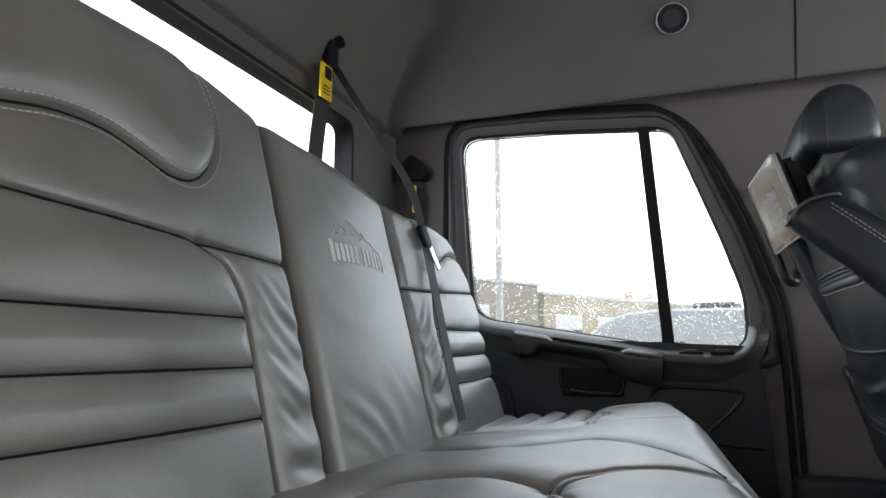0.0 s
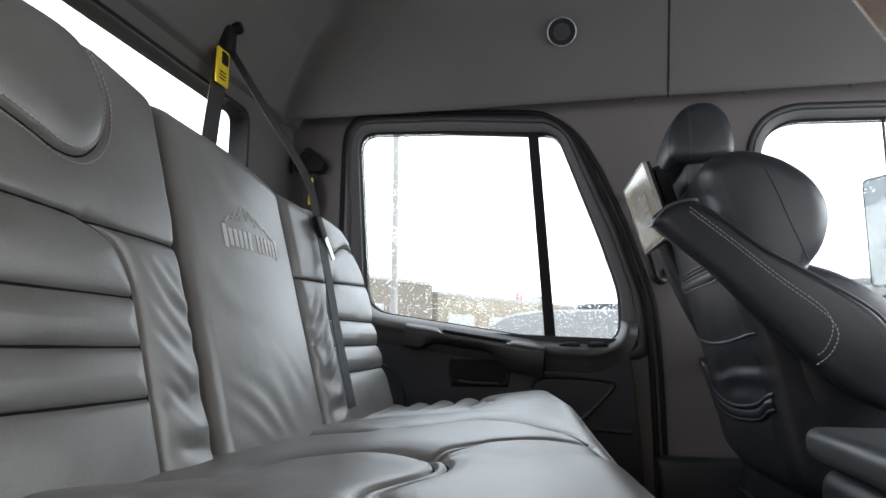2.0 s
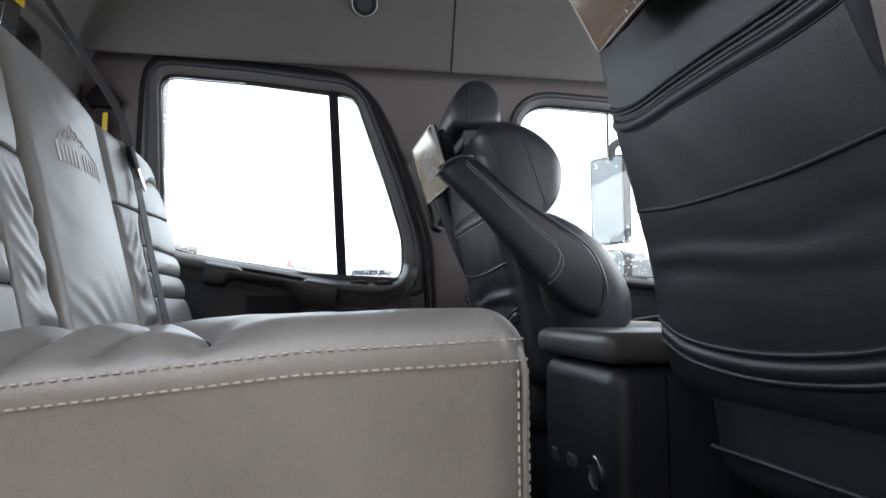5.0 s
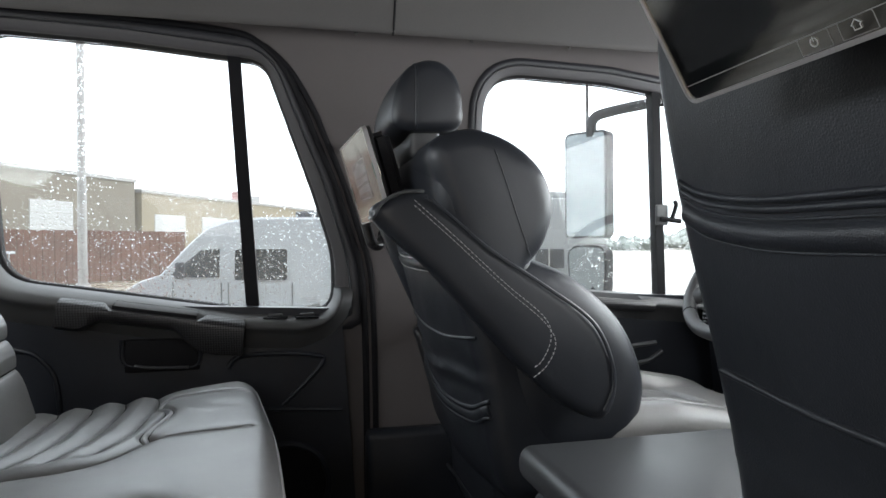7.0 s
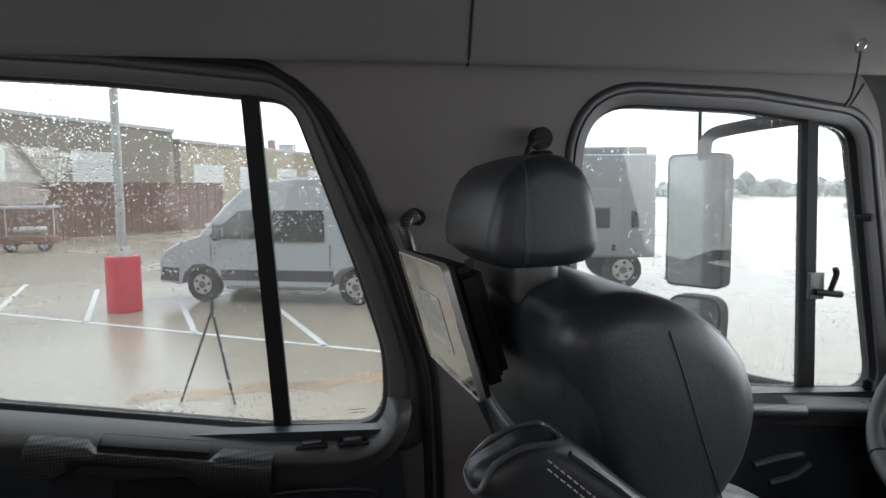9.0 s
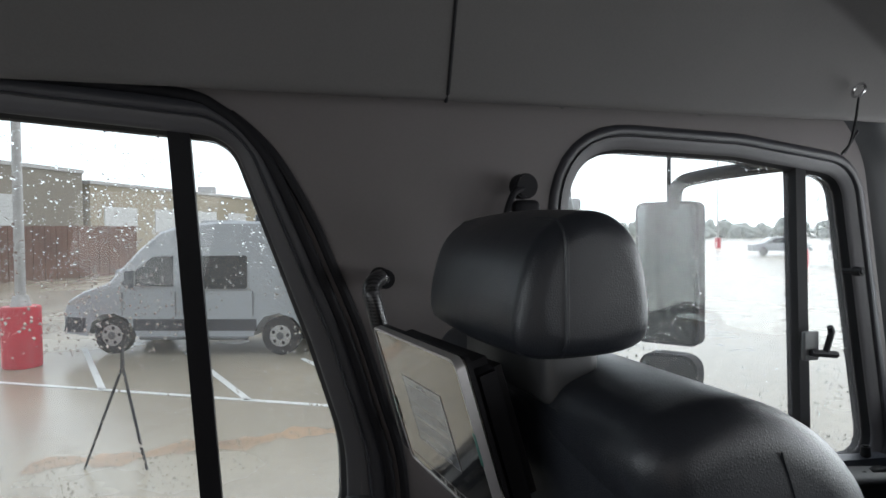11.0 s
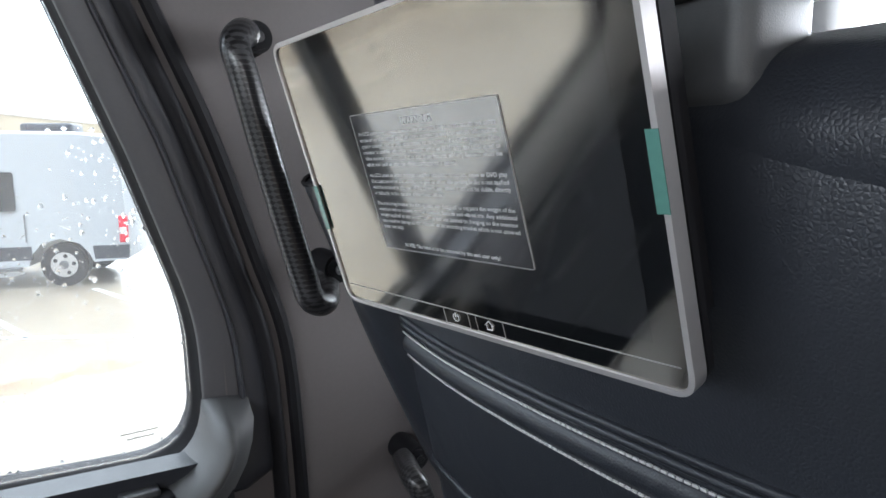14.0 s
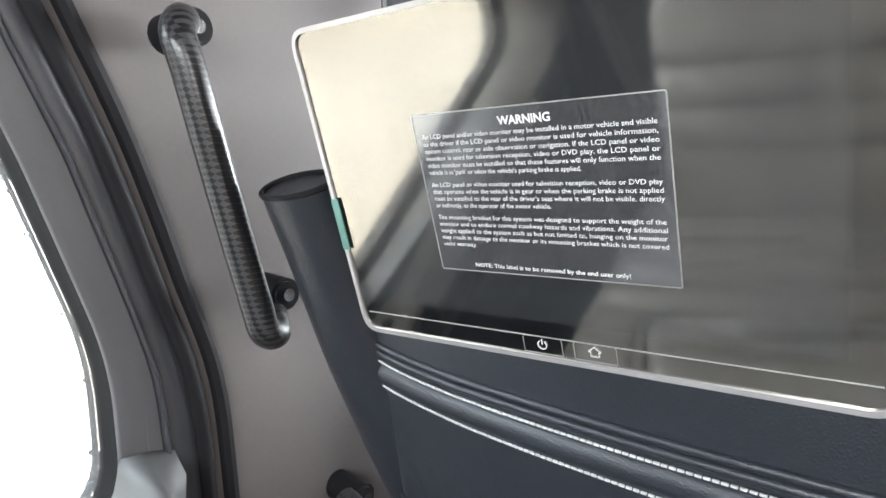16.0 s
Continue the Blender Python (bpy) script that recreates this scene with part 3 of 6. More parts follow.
same_y, flip_y = (lambda y: y), (lambda y: 2 * MID - y)
near_back = back_panel("backrest", -0.16, 0.327, 0.44, outer_lines(same_y), outer_folds(same_y), "quilted outer backrest with cross channels and a head pad")
far_back = back_panel("backrest", 0.733, 1.222, 0.44, outer_lines(flip_y), outer_folds(flip_y), "quilted outer backrest with cross channels and a head pad")
centre_back = back_panel("centre_backrest", 0.342, 0.718, 0.44, [], lambda P: 0.0005 * ruck(P, 1.1, 0.12, 3.0) + 0.0012 * np.exp(-((P[:, 1] - 0.55) / 0.05) ** 2) * ruck(P, 0.9, 0.05, 5.0), "plain centre backrest with an embroidered emblem")


def skin(ob):
    return BVHTree.FromPolygons([v.co[:] for v in ob.data.vertices], [p.vertices[:] for p in ob.data.polygons])


for f, ob in ((same_y, near_back), (flip_y, far_back)):
    cover = skin(ob)
    for grow in (-0.0095, 0.0085):
        base = [Vector(p) for p in HEAD[1:-3]]
        pts = []
        for k, p in enumerate(base):
            t = (base[min(k + 1, len(base) - 1)] - base[max(k - 1, 0)]).normalized()
            q = p + Vector((t.y, -t.x)) * grow
            hit = cover.ray_cast(Vector((0.5, f(q.x), q.y)), Vector((-1, 0, 0)))[0]
            if hit:
                pts.append(hit + Vector((0.0011, 0, 0)))
        stitches(pts, bench, r=0.0009, dash=0.0050, gap=0.0024)

# emblem: ridge line over a row of plain bars
cover = skin(centre_back)


def on_cloth(y, z, d):
    hit = cover.ray_cast(Vector((0.5, y, z)), Vector((-1, 0, 0)))[0]
    return hit + Vector((d, 0, 0))


RIDGE = ((0.446, 0.838), (0.462, 0.852), (0.472, 0.848), (0.486, 0.863), (0.495, 0.857), (0.512, 0.877), (0.522, 0.868), (0.531, 0.872), (0.546, 0.856), (0.556, 0.862), (0.572, 0.848), (0.584, 0.850), (0.600, 0.838), (0.624, 0.830))
bm = tube([on_cloth(y, z, 0.0004) for y, z in RIDGE], 0.0013, 6)
for a, b in (((0.486, 0.850), (0.494, 0.857)), ((0.494, 0.848), (0.503, 0.862)), ((0.512, 0.866), (0.521, 0.852)), ((0.521, 0.852), (0.529, 0.861)), ((0.546, 0.846), (0.555, 0.853)), ((0.572, 0.840), (0.582, 0.845))):
    merge(bm, tube([on_cloth(*a, 0.0003), on_cloth(*b, 0.0003)], 0.0009, 6))
part("emblem_ridge", bm, EMBROIDERY, bench, "silver embroidered mountain ridge")
for k in range(13):
    if k == 6:
        continue
    bm = bmesh.new()
    y0 = 0.437 + k * 0.0154
    zt = 0.833 - 0.0005 * abs(k - 6) + (0.005 if k in (0, 12) else 0)
    zb = 0.801 - (0.004 if k in (0, 12) else 0)
    c = [on_cloth(y0, zb, -0.0008), on_cloth(y0 + 0.0112, zb, -0.0008), on_cloth(y0 + 0.0112, zt, -0.0008), on_cloth(y0, zt, -0.0008)]
    q = [bm.verts.new(p) for p in c] + [bm.verts.new(p + Vector((0.0018, 0, 0))) for p in c]
    for face in ((0, 1, 2, 3), (4, 5, 6, 7), (0, 1, 5, 4), (1, 2, 6, 5), (2, 3, 7, 6), (3, 0, 4, 7)):
        bm.faces.new([q[i] for i in face])
    part("emblem_bar", bm, EMBROIDERY, bench, "silver embroidered bar", smooth=False)

# cushion: front corners cut away towards the doors
CY0, CY1, CX0 = -0.222, 1.278, 0.0
TOPZ = lambda y: 0.541 - 0.010 * (y - CY0)
FRONT = ((-0.23, 0.612), (-0.10, 0.597), (0.0, 0.587), (0.22, 0.564), (0.47, 0.548), (0.83, 0.528), (1.08, 0.499), (1.20, 0.484), (1.30, 0.474))
front_y, front_x = np.array(FRONT).T
CORNER = 0.055


def front_edge(y):
    """Front of the cushion at y, its two corners rounded."""
    d = np.clip(np.minimum(y - CY0, CY1 - y), 0, CORNER)
    return np.interp(y, front_y, front_x) - CORNER + np.sqrt(np.maximum(CORNER ** 2 - (CORNER - d) ** 2, 0))


fy = np.r_[np.linspace(CY0, CY0 + CORNER, 40), np.linspace(CY0 + CORNER + 0.01, CY1 - CORNER - 0.01, 120), np.linspace(CY1 - CORNER, CY1, 40)]
fx = front_edge(fy)
# the cushion's ends fall towards the back; its middle less so
SAG = lambda x: 0.05 * np.maximum(0, 0.58 - x) + 0.06 * np.maximum(0, 0.42 - x)


def cushion():
    ys = np.r_[CY0 + 0.06 * np.linspace(0, 1, 34) ** 2, np.linspace(CY0 + 0.063, CY1 - 0.063, 560), CY1 - 0.06 * np.linspace(1, 0, 34) ** 2]
    us = np.r_[np.linspace(0, 0.80, 190), np.linspace(0.804, 1, 50)]
    U, Y = np.meshgrid(us, ys, indexing="ij")
    XF_ = front_edge(Y)
    X = CX0 + (XF_ - CX0) * U
    slope = np.abs(np.interp(Y + 0.003, fy, fx) - np.interp(Y - 0.003, fy, fx)) / 0.006
    P = np.stack([X, Y], -1).reshape(-1, 2)
    lines = [curve2([(0.0, 0.62), (0.13, 0.57), (0.25, 0.565), (0.37, 0.585), (0.44, 0.52), (0.49, 0.43), (0.53, 0.28), (0.545, 0.17)]),
             curve2([(0.0, 0.10), (0.10, 0.12), (0.13, 0.15), (0.15, 0.25), (0.19, 0.29), (0.27, 0.30), (0.33, 0.26), (0.372, 0.20)]),
             curve2([(0.0, 0.79), (0.13, 0.80), (0.24, 0.79), (0.29, 0.82), (0.328, 0.90)])]
    lines.append(curve2([(0.347, CY0 + 0.02), (0.345, -0.17), (0.30, -0.09), (0.24, -0.05)]))
    waves = [curve2([(0.53, -0.13), (0.43, -0.09), (0.376, -0.03), (0.40, 0.07), (0.395, 0.14), (0.37, 0.20), (0.39, 0.25), (0.48, 0.28), (0.53, 0.25)]),
             curve2([(0.49, 0.86), (0.41, 0.865), (0.328, 0.90), (0.32, 0.95), (0.336, 1.057), (0.30, 1.147), (0.32, 1.177), (0.40, 1.16), (0.468, 1.14)])]
    twin = [curve2([(0.54, -0.15), (0.425, -0.105), (0.362, -0.035), (0.387, 0.07), (0.382, 0.135), (0.356, 0.198), (0.378, 0.262), (0.48, 0.294), (0.535, 0.265)]),
            curve2([(0.49, 0.846), (0.40, 0.85), (0.316, 0.89), (0.307, 0.95), (0.322, 1.055), (0.286, 1.147), (0.312, 1.192), (0.40, 1.175), (0.468, 1.155)])]
    for f in (same_y, flip_y):
        far = (0.05, 0.13, 0.20) if f is flip_y else (-0.09, -0.05, -0.02)
        for x in (0.085, 0.15, 0.215, 0.28):
            lines.append(curve2([(x - 0.008, f(-0.20)), (x + 0.006, f(-0.12)), (x + 0.004, f(far[0])), (x - 0.006, f(far[1])), (x - 0.03, f(far[2]))]))
    D = crease(P, lines, 0.015, 0.020) + crease(P, waves, 0.006, 0.010) + crease(P, twin, 0.004, 0.006)
    D += 0.0010 * ruck(P, 0.5, 0.13, 2.5)
    D = D.reshape(X.shape) * np.clip((XF_ - X) / 0.07, 0, 1) * np.clip(np.minimum(Y - CY0, CY1 - Y) / 0.03, 0, 1)
    near = np.minimum((XF_ - X) / np.sqrt(1 + slope ** 2), np.minimum(Y - CY0, CY1 - Y))
    Z = TOPZ(Y) + 0.008 + D - SAG(X) * (1 - 0.6 * np.exp(-((Y + 0.08) / 0.16) ** 2) * np.clip((Y - CY0) / 0.06 - 0.4, 0, 1))
    r = 0.045
    Z -= r - np.sqrt(np.maximum(r * r - (r - np.clip(near, 0, r)) ** 2, 0))
    # dark tubes again, putting crease shade into the cushion's seams
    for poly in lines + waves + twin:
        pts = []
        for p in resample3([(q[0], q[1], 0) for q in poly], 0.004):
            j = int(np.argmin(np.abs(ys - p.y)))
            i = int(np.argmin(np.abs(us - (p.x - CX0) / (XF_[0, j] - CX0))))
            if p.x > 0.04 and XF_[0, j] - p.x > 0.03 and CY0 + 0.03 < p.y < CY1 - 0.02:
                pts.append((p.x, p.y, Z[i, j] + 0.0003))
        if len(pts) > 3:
            part("seam", tube(soften(pts), 0.0017, 6), SEAM_SHADE, bench, "dark line painting the shade in a tucked seam")
    return grid_mesh("cushion", X, Y, Z, LEATHER, bench, lambda x, y, z: (x, y, 0.28), "thick quilted seat cushion with twin-stitched front edge")


cushion()
def cushion_top(x, y):
    return TOPZ(y) + 0.008 - float(SAG(x))


rim_line = resample3([(0.06, CY0, 0)] + [(a, b, 0) for a, b in zip(fx, fy)] + [(0.06, CY1, 0)], 0.006)
rim_line = soften(rim_line, 2)
for dz in (0.027, 0.044):
    pts = []
    for k in range(2, len(rim_line) - 2):
        t = (rim_line[k + 1] - rim_line[k - 1]).normalized()
        nn = Vector((t.y, -t.x, 0))
        out = math.sqrt(max(0.0, 0.045 ** 2 - (0.045 - dz) ** 2)) - 0.045
        p = rim_line[k] + nn * (0.0012 + out)
        pts.append((p.x, p.y, cushion_top(p.x, p.y) - dz))
    stitches(pts, bench, r=0.0010, dash=0.0050, gap=0.0034)
for y0, sg in ((CY0, -1), (CY1, 1)):
    c = Vector((float(np.interp(y0, front_y, front_x)) - CORNER, y0 - sg * CORNER, 0))
    top = cushion_top(c.x, y0)
    for a, name in ((0.78, "piping"), (0.63, "stitching"), (0.93, "stitching")):
        dr = Vector((math.cos(a), sg * math.sin(a), 0))
        at = lambda z, q: c + dr * (CORNER + q) + Vector((0, 0, z))
        line = [at(top - 0.05, 0.001), at(0.42, 0.0012), at(0.30, 0.0012)]
        if name == "piping":
            part(name, tube(smooth_line([at(top - 0.028, -0.010)] + line, 8), 0.0032, 8), LEATHER, bench, "piped vertical corner seam of the cushion")
        else:
            stitches(line, bench, r=0.0009, dash=0.0050, gap=0.0034)
part("base", rbox(CX0 - 0.05, 0.42, CY0 + 0.1, CY1 - 0.1, 0.0, 0.29, 0.02), DARK, bench, "black box base under the cushion")


# ---------------------------------------------------------------- front seats
def front_seat(yc, s, dx, dz, arm_up, half=0.265):
    """A high-backed front seat; s is +1 when the cab's middle lies towards -y."""
    label = "black leather high-back front seat with its armrest folded up" if arm_up else "black leather high-back front passenger seat with its armrest down"
    seat = thing("captain_chair", (1.2 + dx, yc, 0.0), label, "seat", "front seats")
    Y = lambda d: yc + s * d
    def pr(pts, n=5):
        return [Vector((p.x + dx, p.y + dz)) for p in clean([Vector((q.x, q.y)) for q in smooth_line([(a, b, 0) for a, b in pts], n, closed=True)])]
    def pd(pts, a, b, r, crown=0.0, n=5):
        lo, hi = sorted((Y(a), Y(b)))
        return pad(pr(pts, n), lo, hi, r, crown=crown)
    def fine_pd(pts, a, b, r, crown=0.0):
        lo, hi = sorted((Y(a), Y(b)))
        return pad(pr(pts, 26), lo, hi, r, seg=8, mid=64, crown=crown)
    # rear shell
    def folded(bm):
        """Slack leather: soft cross folds low on the back."""
        for v in bm.verts:
            z, d = v.co.z - dz, (v.co.y - yc) * s
            w = math.exp(-((z - 0.575) / 0.055) ** 2) * (1 - (d / 0.30) ** 4)
            g = math.sin(z * 112 + 1.5 * math.sin(d * 9 + 0.6) + 0.5 * math.sin(d * 21)) + 0.35 * math.sin(z * 190 + d * 14)
            e = 0.6 * math.sin(d * 38 + z * 30) * math.exp(-((z - 0.70) / 0.06) ** 2)
            v.co.x -= (0.0046 if arm_up else 0.0012) * w * g + 0.0012 * e
        return bm
    shell = part("back_shell", folded(fine_pd([(0.783, 0.955), (0.80, 0.985), (0.86, 0.99), (0.92, 0.965), (0.95, 0.85), (1.0, 0.62), (1.04, 0.44), (0.98, 0.37), (0.90, 0.40), (0.86, 0.60), (0.805, 0.82)], -half, half, 0.035, 0.012)), BLACK_LEATHER, seat, "smooth black leather back of the seat")
    part("shoulder_pad", pd([(0.775, 0.965), (0.784, 0.998), (0.81, 1.014), (0.86, 1.022), (0.925, 1.0), (0.978, 0.955), (1.0, 0.895), (0.985, 0.83), (0.95, 0.78), (0.93, 0.73), (0.885, 0.71), (0.84, 0.74), (0.815, 0.83), (0.80, 0.90)], -0.272, 0.272, 0.036, 0.0, 8), BLACK_LEATHER, seat, "bulging black shoulder bolster")
    yin = Y(-0.2725)
    part("seam_line", tube(smooth_line([(0.885 + dx, yin, 0.985 + dz), (0.905 + dx, yin, 0.93 + dz), (0.925 + dx, yin, 0.87 + dz), (0.95 + dx, yin, 0.80 + dz)], 6), 0.0011, 6), BLACK_LEATHER, seat, "thin tucked seam in the leather")
    for side_sign in (-1, 1):
        a, b = (-0.27, -0.15) if side_sign < 0 else (0.15, 0.27)
        part("side_bolster", pd([(0.90, 0.80), (0.955, 0.80), (1.04, 0.765), (1.12, 0.70), (1.165, 0.625), (1.18, 0.55), (1.15, 0.47), (1.05, 0.42), (0.95, 0.45), (0.88, 0.62)], a, b, 0.045), BLACK_LEATHER, seat, "rounded side bolster with piped edge")
    part("lumbar_pad", pd([(0.93, 0.82), (0.98, 0.80), (1.06, 0.68), (1.09, 0.56), (1.08, 0.46), (1.0, 0.46)], -0.16, 0.16, 0.02), LEATHER, seat, "grey leather lumbar insert")
    part("headrest", pd([(0.737, 1.045), (0.745, 1.12), (0.775, 1.158), (0.82, 1.166), (0.855, 1.14), (0.868, 1.09), (0.862, 1.045), (0.80, 1.034)], -0.145, 0.148, 0.02, 0.004), BLACK_LEATHER, seat, "black leather box-shaped headrest")
    hr = [(p.x, p.y) for p in rounded([(-0.1455, 1.037, 0.02), (0.1485, 1.037, 0.02), (0.1485, 1.1595, 0.03), (-0.1455, 1.1595, 0.03)], 6)]
    part("headrest_seam", tube([(0.778 + dx, Y(a), b + dz) for a, b in hr], 0.0024, 6, closed=True, up=(1, 0, 0)), BLACK_LEATHER, seat, "piped seam round the headrest")
    part("headrest_post", rbox(0.772 + dx, 0.83 + dx, yc - 0.115, yc + 0.115, 0.985 + dz, 1.05 + dz, 0.012), SATIN, seat, "grey headrest bracket")
    # cushion and pedestal
    ux, uy = np.linspace(1.03, 1.62, 110), np.linspace(-0.265, 0.265, 110)
    CX, CD = np.meshgrid(ux, uy, indexing="ij")
    side_up = np.clip((np.abs(CD) - 0.13) / 0.05, 0, 1)
    side_up = side_up * side_up * (3 - 2 * side_up)
    CZ = 0.475 - 0.03 * (CX - 1.03) + side_up * (0.055 - 0.06 * np.clip((CX - 1.25) / 0.40, 0, 1))
    QP = np.stack([CX, CD], -1).reshape(-1, 2)
    GD = np.zeros(len(QP))
    for gx in (1.12, 1.18, 1.24, 1.30, 1.36):
        GD += seam(QP, [(gx, -0.13), (gx, 0.13)], 0.006, 0.011)
    for gy in (-0.135, 0.135):
        GD += seam(QP, curve2([(1.05, gy), (1.35, gy), (1.43, gy * 0.9), (1.46, 0.0)]), 0.007, 0.010)
        GD += seam(QP, curve2([(1.10, gy * 1.45), (1.30, gy * 1.42), (1.50, gy * 1.55)]), 0.004, 0.007)
    CZ = CZ + GD.reshape(CX.shape) - edge_round(CX, 0.0, 1.62, 0.07) - edge_round(CD, -0.265, 0.265, 0.04)
    grid_mesh("seat_cushion", CX + dx, yc + s * CD, CZ + dz, LEATHER, seat, lambda x, y, z: (x, y, 0.36 + dz), "grey leather seat cushion with ribbed middle and raised sides")
    part("pedestal", rbox(1.0 + dx, 1.48 + dx, yc - 0.16, yc + 0.16, 0.0, 0.37, 0.03), DARK, seat, "black bellows pedestal")
    way = smooth_line([(0.757 + dx, Y(0.262), 0.950 + dz), (0.785 + dx, Y(0.262), 0.88 + dz), (0.812 + dx, Y(0.263), 0.81 + dz), (0.845 + dx, Y(0.262), 0.735 + dz), (0.885 + dx, Y(0.26), 0.65 + dz), (0.935 + dx, Y(0.256), 0.56 + dz), (1.0 + dx, Y(0.25), 0.45 + dz)], 8)
    post = part("outer_armrest", tube(way, 0.0265, 28, flat=1.35, up=(0, 1, 0)), BLACK_LEATHER, seat, "black outer armrest folded up along the back")
    top = Vector((way[0] - way[1])).normalized()
    part("end_rim", tube([way[0] + top * 0.001 + 0.0355 * math.cos(a) * Vector((0, 1, 0)) + 0.0255 * math.sin(a) * top.cross(Vector((0, 1, 0))) for a in (k * math.pi / 16 for k in range(32))], 0.0025, 6, closed=True), RUBBER, post, "raised rim of the armrest end")
    # armrest at the inboard side
    if arm_up:
        arm = part("armrest", pd([(0.671, 0.866), (0.70, 0.899), (0.75, 0.908), (0.833, 0.842), (0.882, 0.806), (0.95, 0.763), (1.046, 0.692), (1.081, 0.60), (1.058, 0.535), (1.0, 0.55), (0.93, 0.605), (0.85, 0.685), (0.76, 0.785)], -0.338, -0.286, 0.02), BLACK_LEATHER, seat, "black leather armrest folded up along the back")
        fy = Y(-0.3385)
        for w in (0.0, 0.008):
            stitches([(x, fy, z + w) for x, z in [(p.x, p.y) for p in smooth_line([(0.735, 0.885, 0), (0.80, 0.828, 0), (0.88, 0.755, 0), (0.945, 0.70, 0), (0.965 - w, 0.665, 0), (0.95 - w, 0.63, 0), (0.925, 0.61 + w, 0)], 8)]], arm, r=0.0008, dash=0.005, gap=0.003)
        e = [(0.673, 0.868), (0.688, 0.890), (0.715, 0.904), (0.748, 0.907)]
        loop = [(x, Y(-0.334), z) for x, z in e] + [(x, Y(-0.290), z) for x, z in e[::-1]]
        part("end_lip", tube(smooth_line(loop, 6, closed=True), 0.0028, 6, closed=True), SATIN, arm, "folded light edge round the armrest end")
        part("piping", tube(smooth_line([(0.755, fy, 0.897), (0.80, fy, 0.862), (0.86, fy, 0.812), (0.95, fy, 0.755), (1.035, fy, 0.69), (1.068, fy, 0.605), (1.05, fy, 0.55)], 8), 0.003, 6), BLACK_LEATHER, arm)
    else:
        part("armrest", pd([(1.06, 0.60), (1.05, 0.66), (1.08, 0.69), (1.30, 0.69), (1.40, 0.67), (1.40, 0.63), (1.30, 0.60)], -0.338, -0.265, 0.02), BLACK_LEATHER, seat, "black leather armrest folded down")
    # piped seams over the back
    tree = BVHTree.FromPolygons([v.co[:] for v in shell.data.vertices], [p.vertices[:] for p in shell.data.polygons])

    def back_line(pts, r, name="piping", inset=-0.0005):
        q = []
        for p in smooth_line([(d, z, 0) for d, z in pts], 8):
            hit = tree.ray_cast(Vector((0.3, Y(p.x), p.y + dz)), Vector((1, 0, 0)))[0]
            if hit:
                q.append(hit + Vector((inset, 0, 0)))
        part(name, tube(q, r, 14), BLACK_LEATHER, seat)
        return q
    U = lambda z0: [(-0.255, z0 + 0.030), (-0.22, z0 + 0.017), (-0.15, z0 + 0.008), (-0.05, z0 + 0.007), (0.05, z0 + 0.007), (0.15, z0 + 0.008), (0.22, z0 + 0.014), (0.255, z0 + 0.024)]
    back_line(U(0.8045), 0.0031)
    back_line(U(0.7975), 0.0031)
    for z0 in (0.790, 0.7665):
        row = back_line(U(z0), 0.0012, "stitch_groove")
        if arm_up:
            stitches([p + Vector((-0.0016, 0, 0)) for p in row], seat, r=0.0010, dash=0.0036, gap=0.0011)
    back_line(U(0.7785), 0.0125, inset=0.0075)
    back_line([(-0.255, 0.665), (-0.1, 0.65), (0.1, 0.65), (0.255, 0.665)], 0.0035)
    for z0 in (0.515, 0.488) if arm_up else (0.449, 0.416):
        back_line([(-0.255, z0 + 0.040), (-0.17, z0 + 0.012), (0, z0), (0.17, z0 + 0.012), (0.255, z0 + 0.040)], 0.0042)
    back_line([(-0.25, (0.5 if arm_up else 0.432) + 0.040), (-0.17, (0.5 if arm_up else 0.432) + 0.012), (0, 0.5 if arm_up else 0.432), (0.17, (0.5 if arm_up else 0.432) + 0.012), (0.25, (0.5 if arm_up else 0.432) + 0.040)], 0.014, "roll", 0.009)
    part("skirt", pd([(0.905, 0.46), (0.915, 0.36), (0.93, 0.27), (1.02, 0.26), (1.04, 0.44)], -0.19, 0.19, 0.03, 0.01), BLACK_LEATHER, seat, "loose black leather skirt below the seat back")
    tree2 = [(0.909 + dx, Y(d), 0.305 + dz) for d in (-0.17, -0.08, 0.0, 0.08, 0.17)]
    part("piping", tube(smooth_line(tree2, 6), 0.004, 10), BLACK_LEATHER, seat)
    return seat


front_seat(1.065, 1, 0.0, 0.0, True)
front_seat(0.012, -1, 0.085, 0.045, False, 0.285)
# ---------------------------------------------------------------- doors and pillar trim
def door_panel(name, put, x0, x1, label):
    d = thing(name, (0, 0, 0), label, "door", kind="structure")
    out = rounded([(x0, 0.70, 0.02), (x1 - 0.02, 0.66, 0.02), (x1 + 0.02, 0.05, 0.03), (x0, 0.05, 0.03)], 4)
    part("panel", plate(out, [], -0.035, 0.0, put), DARK, d, "black moulded lower door panel", smooth=False)
    return d


door_1 = door_panel("door_1", side(), -0.25, 0.70, "black moulded rear door panel with a carbon-look pull handle")
put = side()
under = [p for p in clean(offset(REAR_GLASS, 0.004)) if p.y < (0.732 if p.x > 0.3 else 0.86)]
start = max(range(len(under)), key=lambda k: (under[k] - under[k - 1]).length)
under = under[start:] + under[:start]
if under[0].x > under[-1].x:
    under = under[::-1]


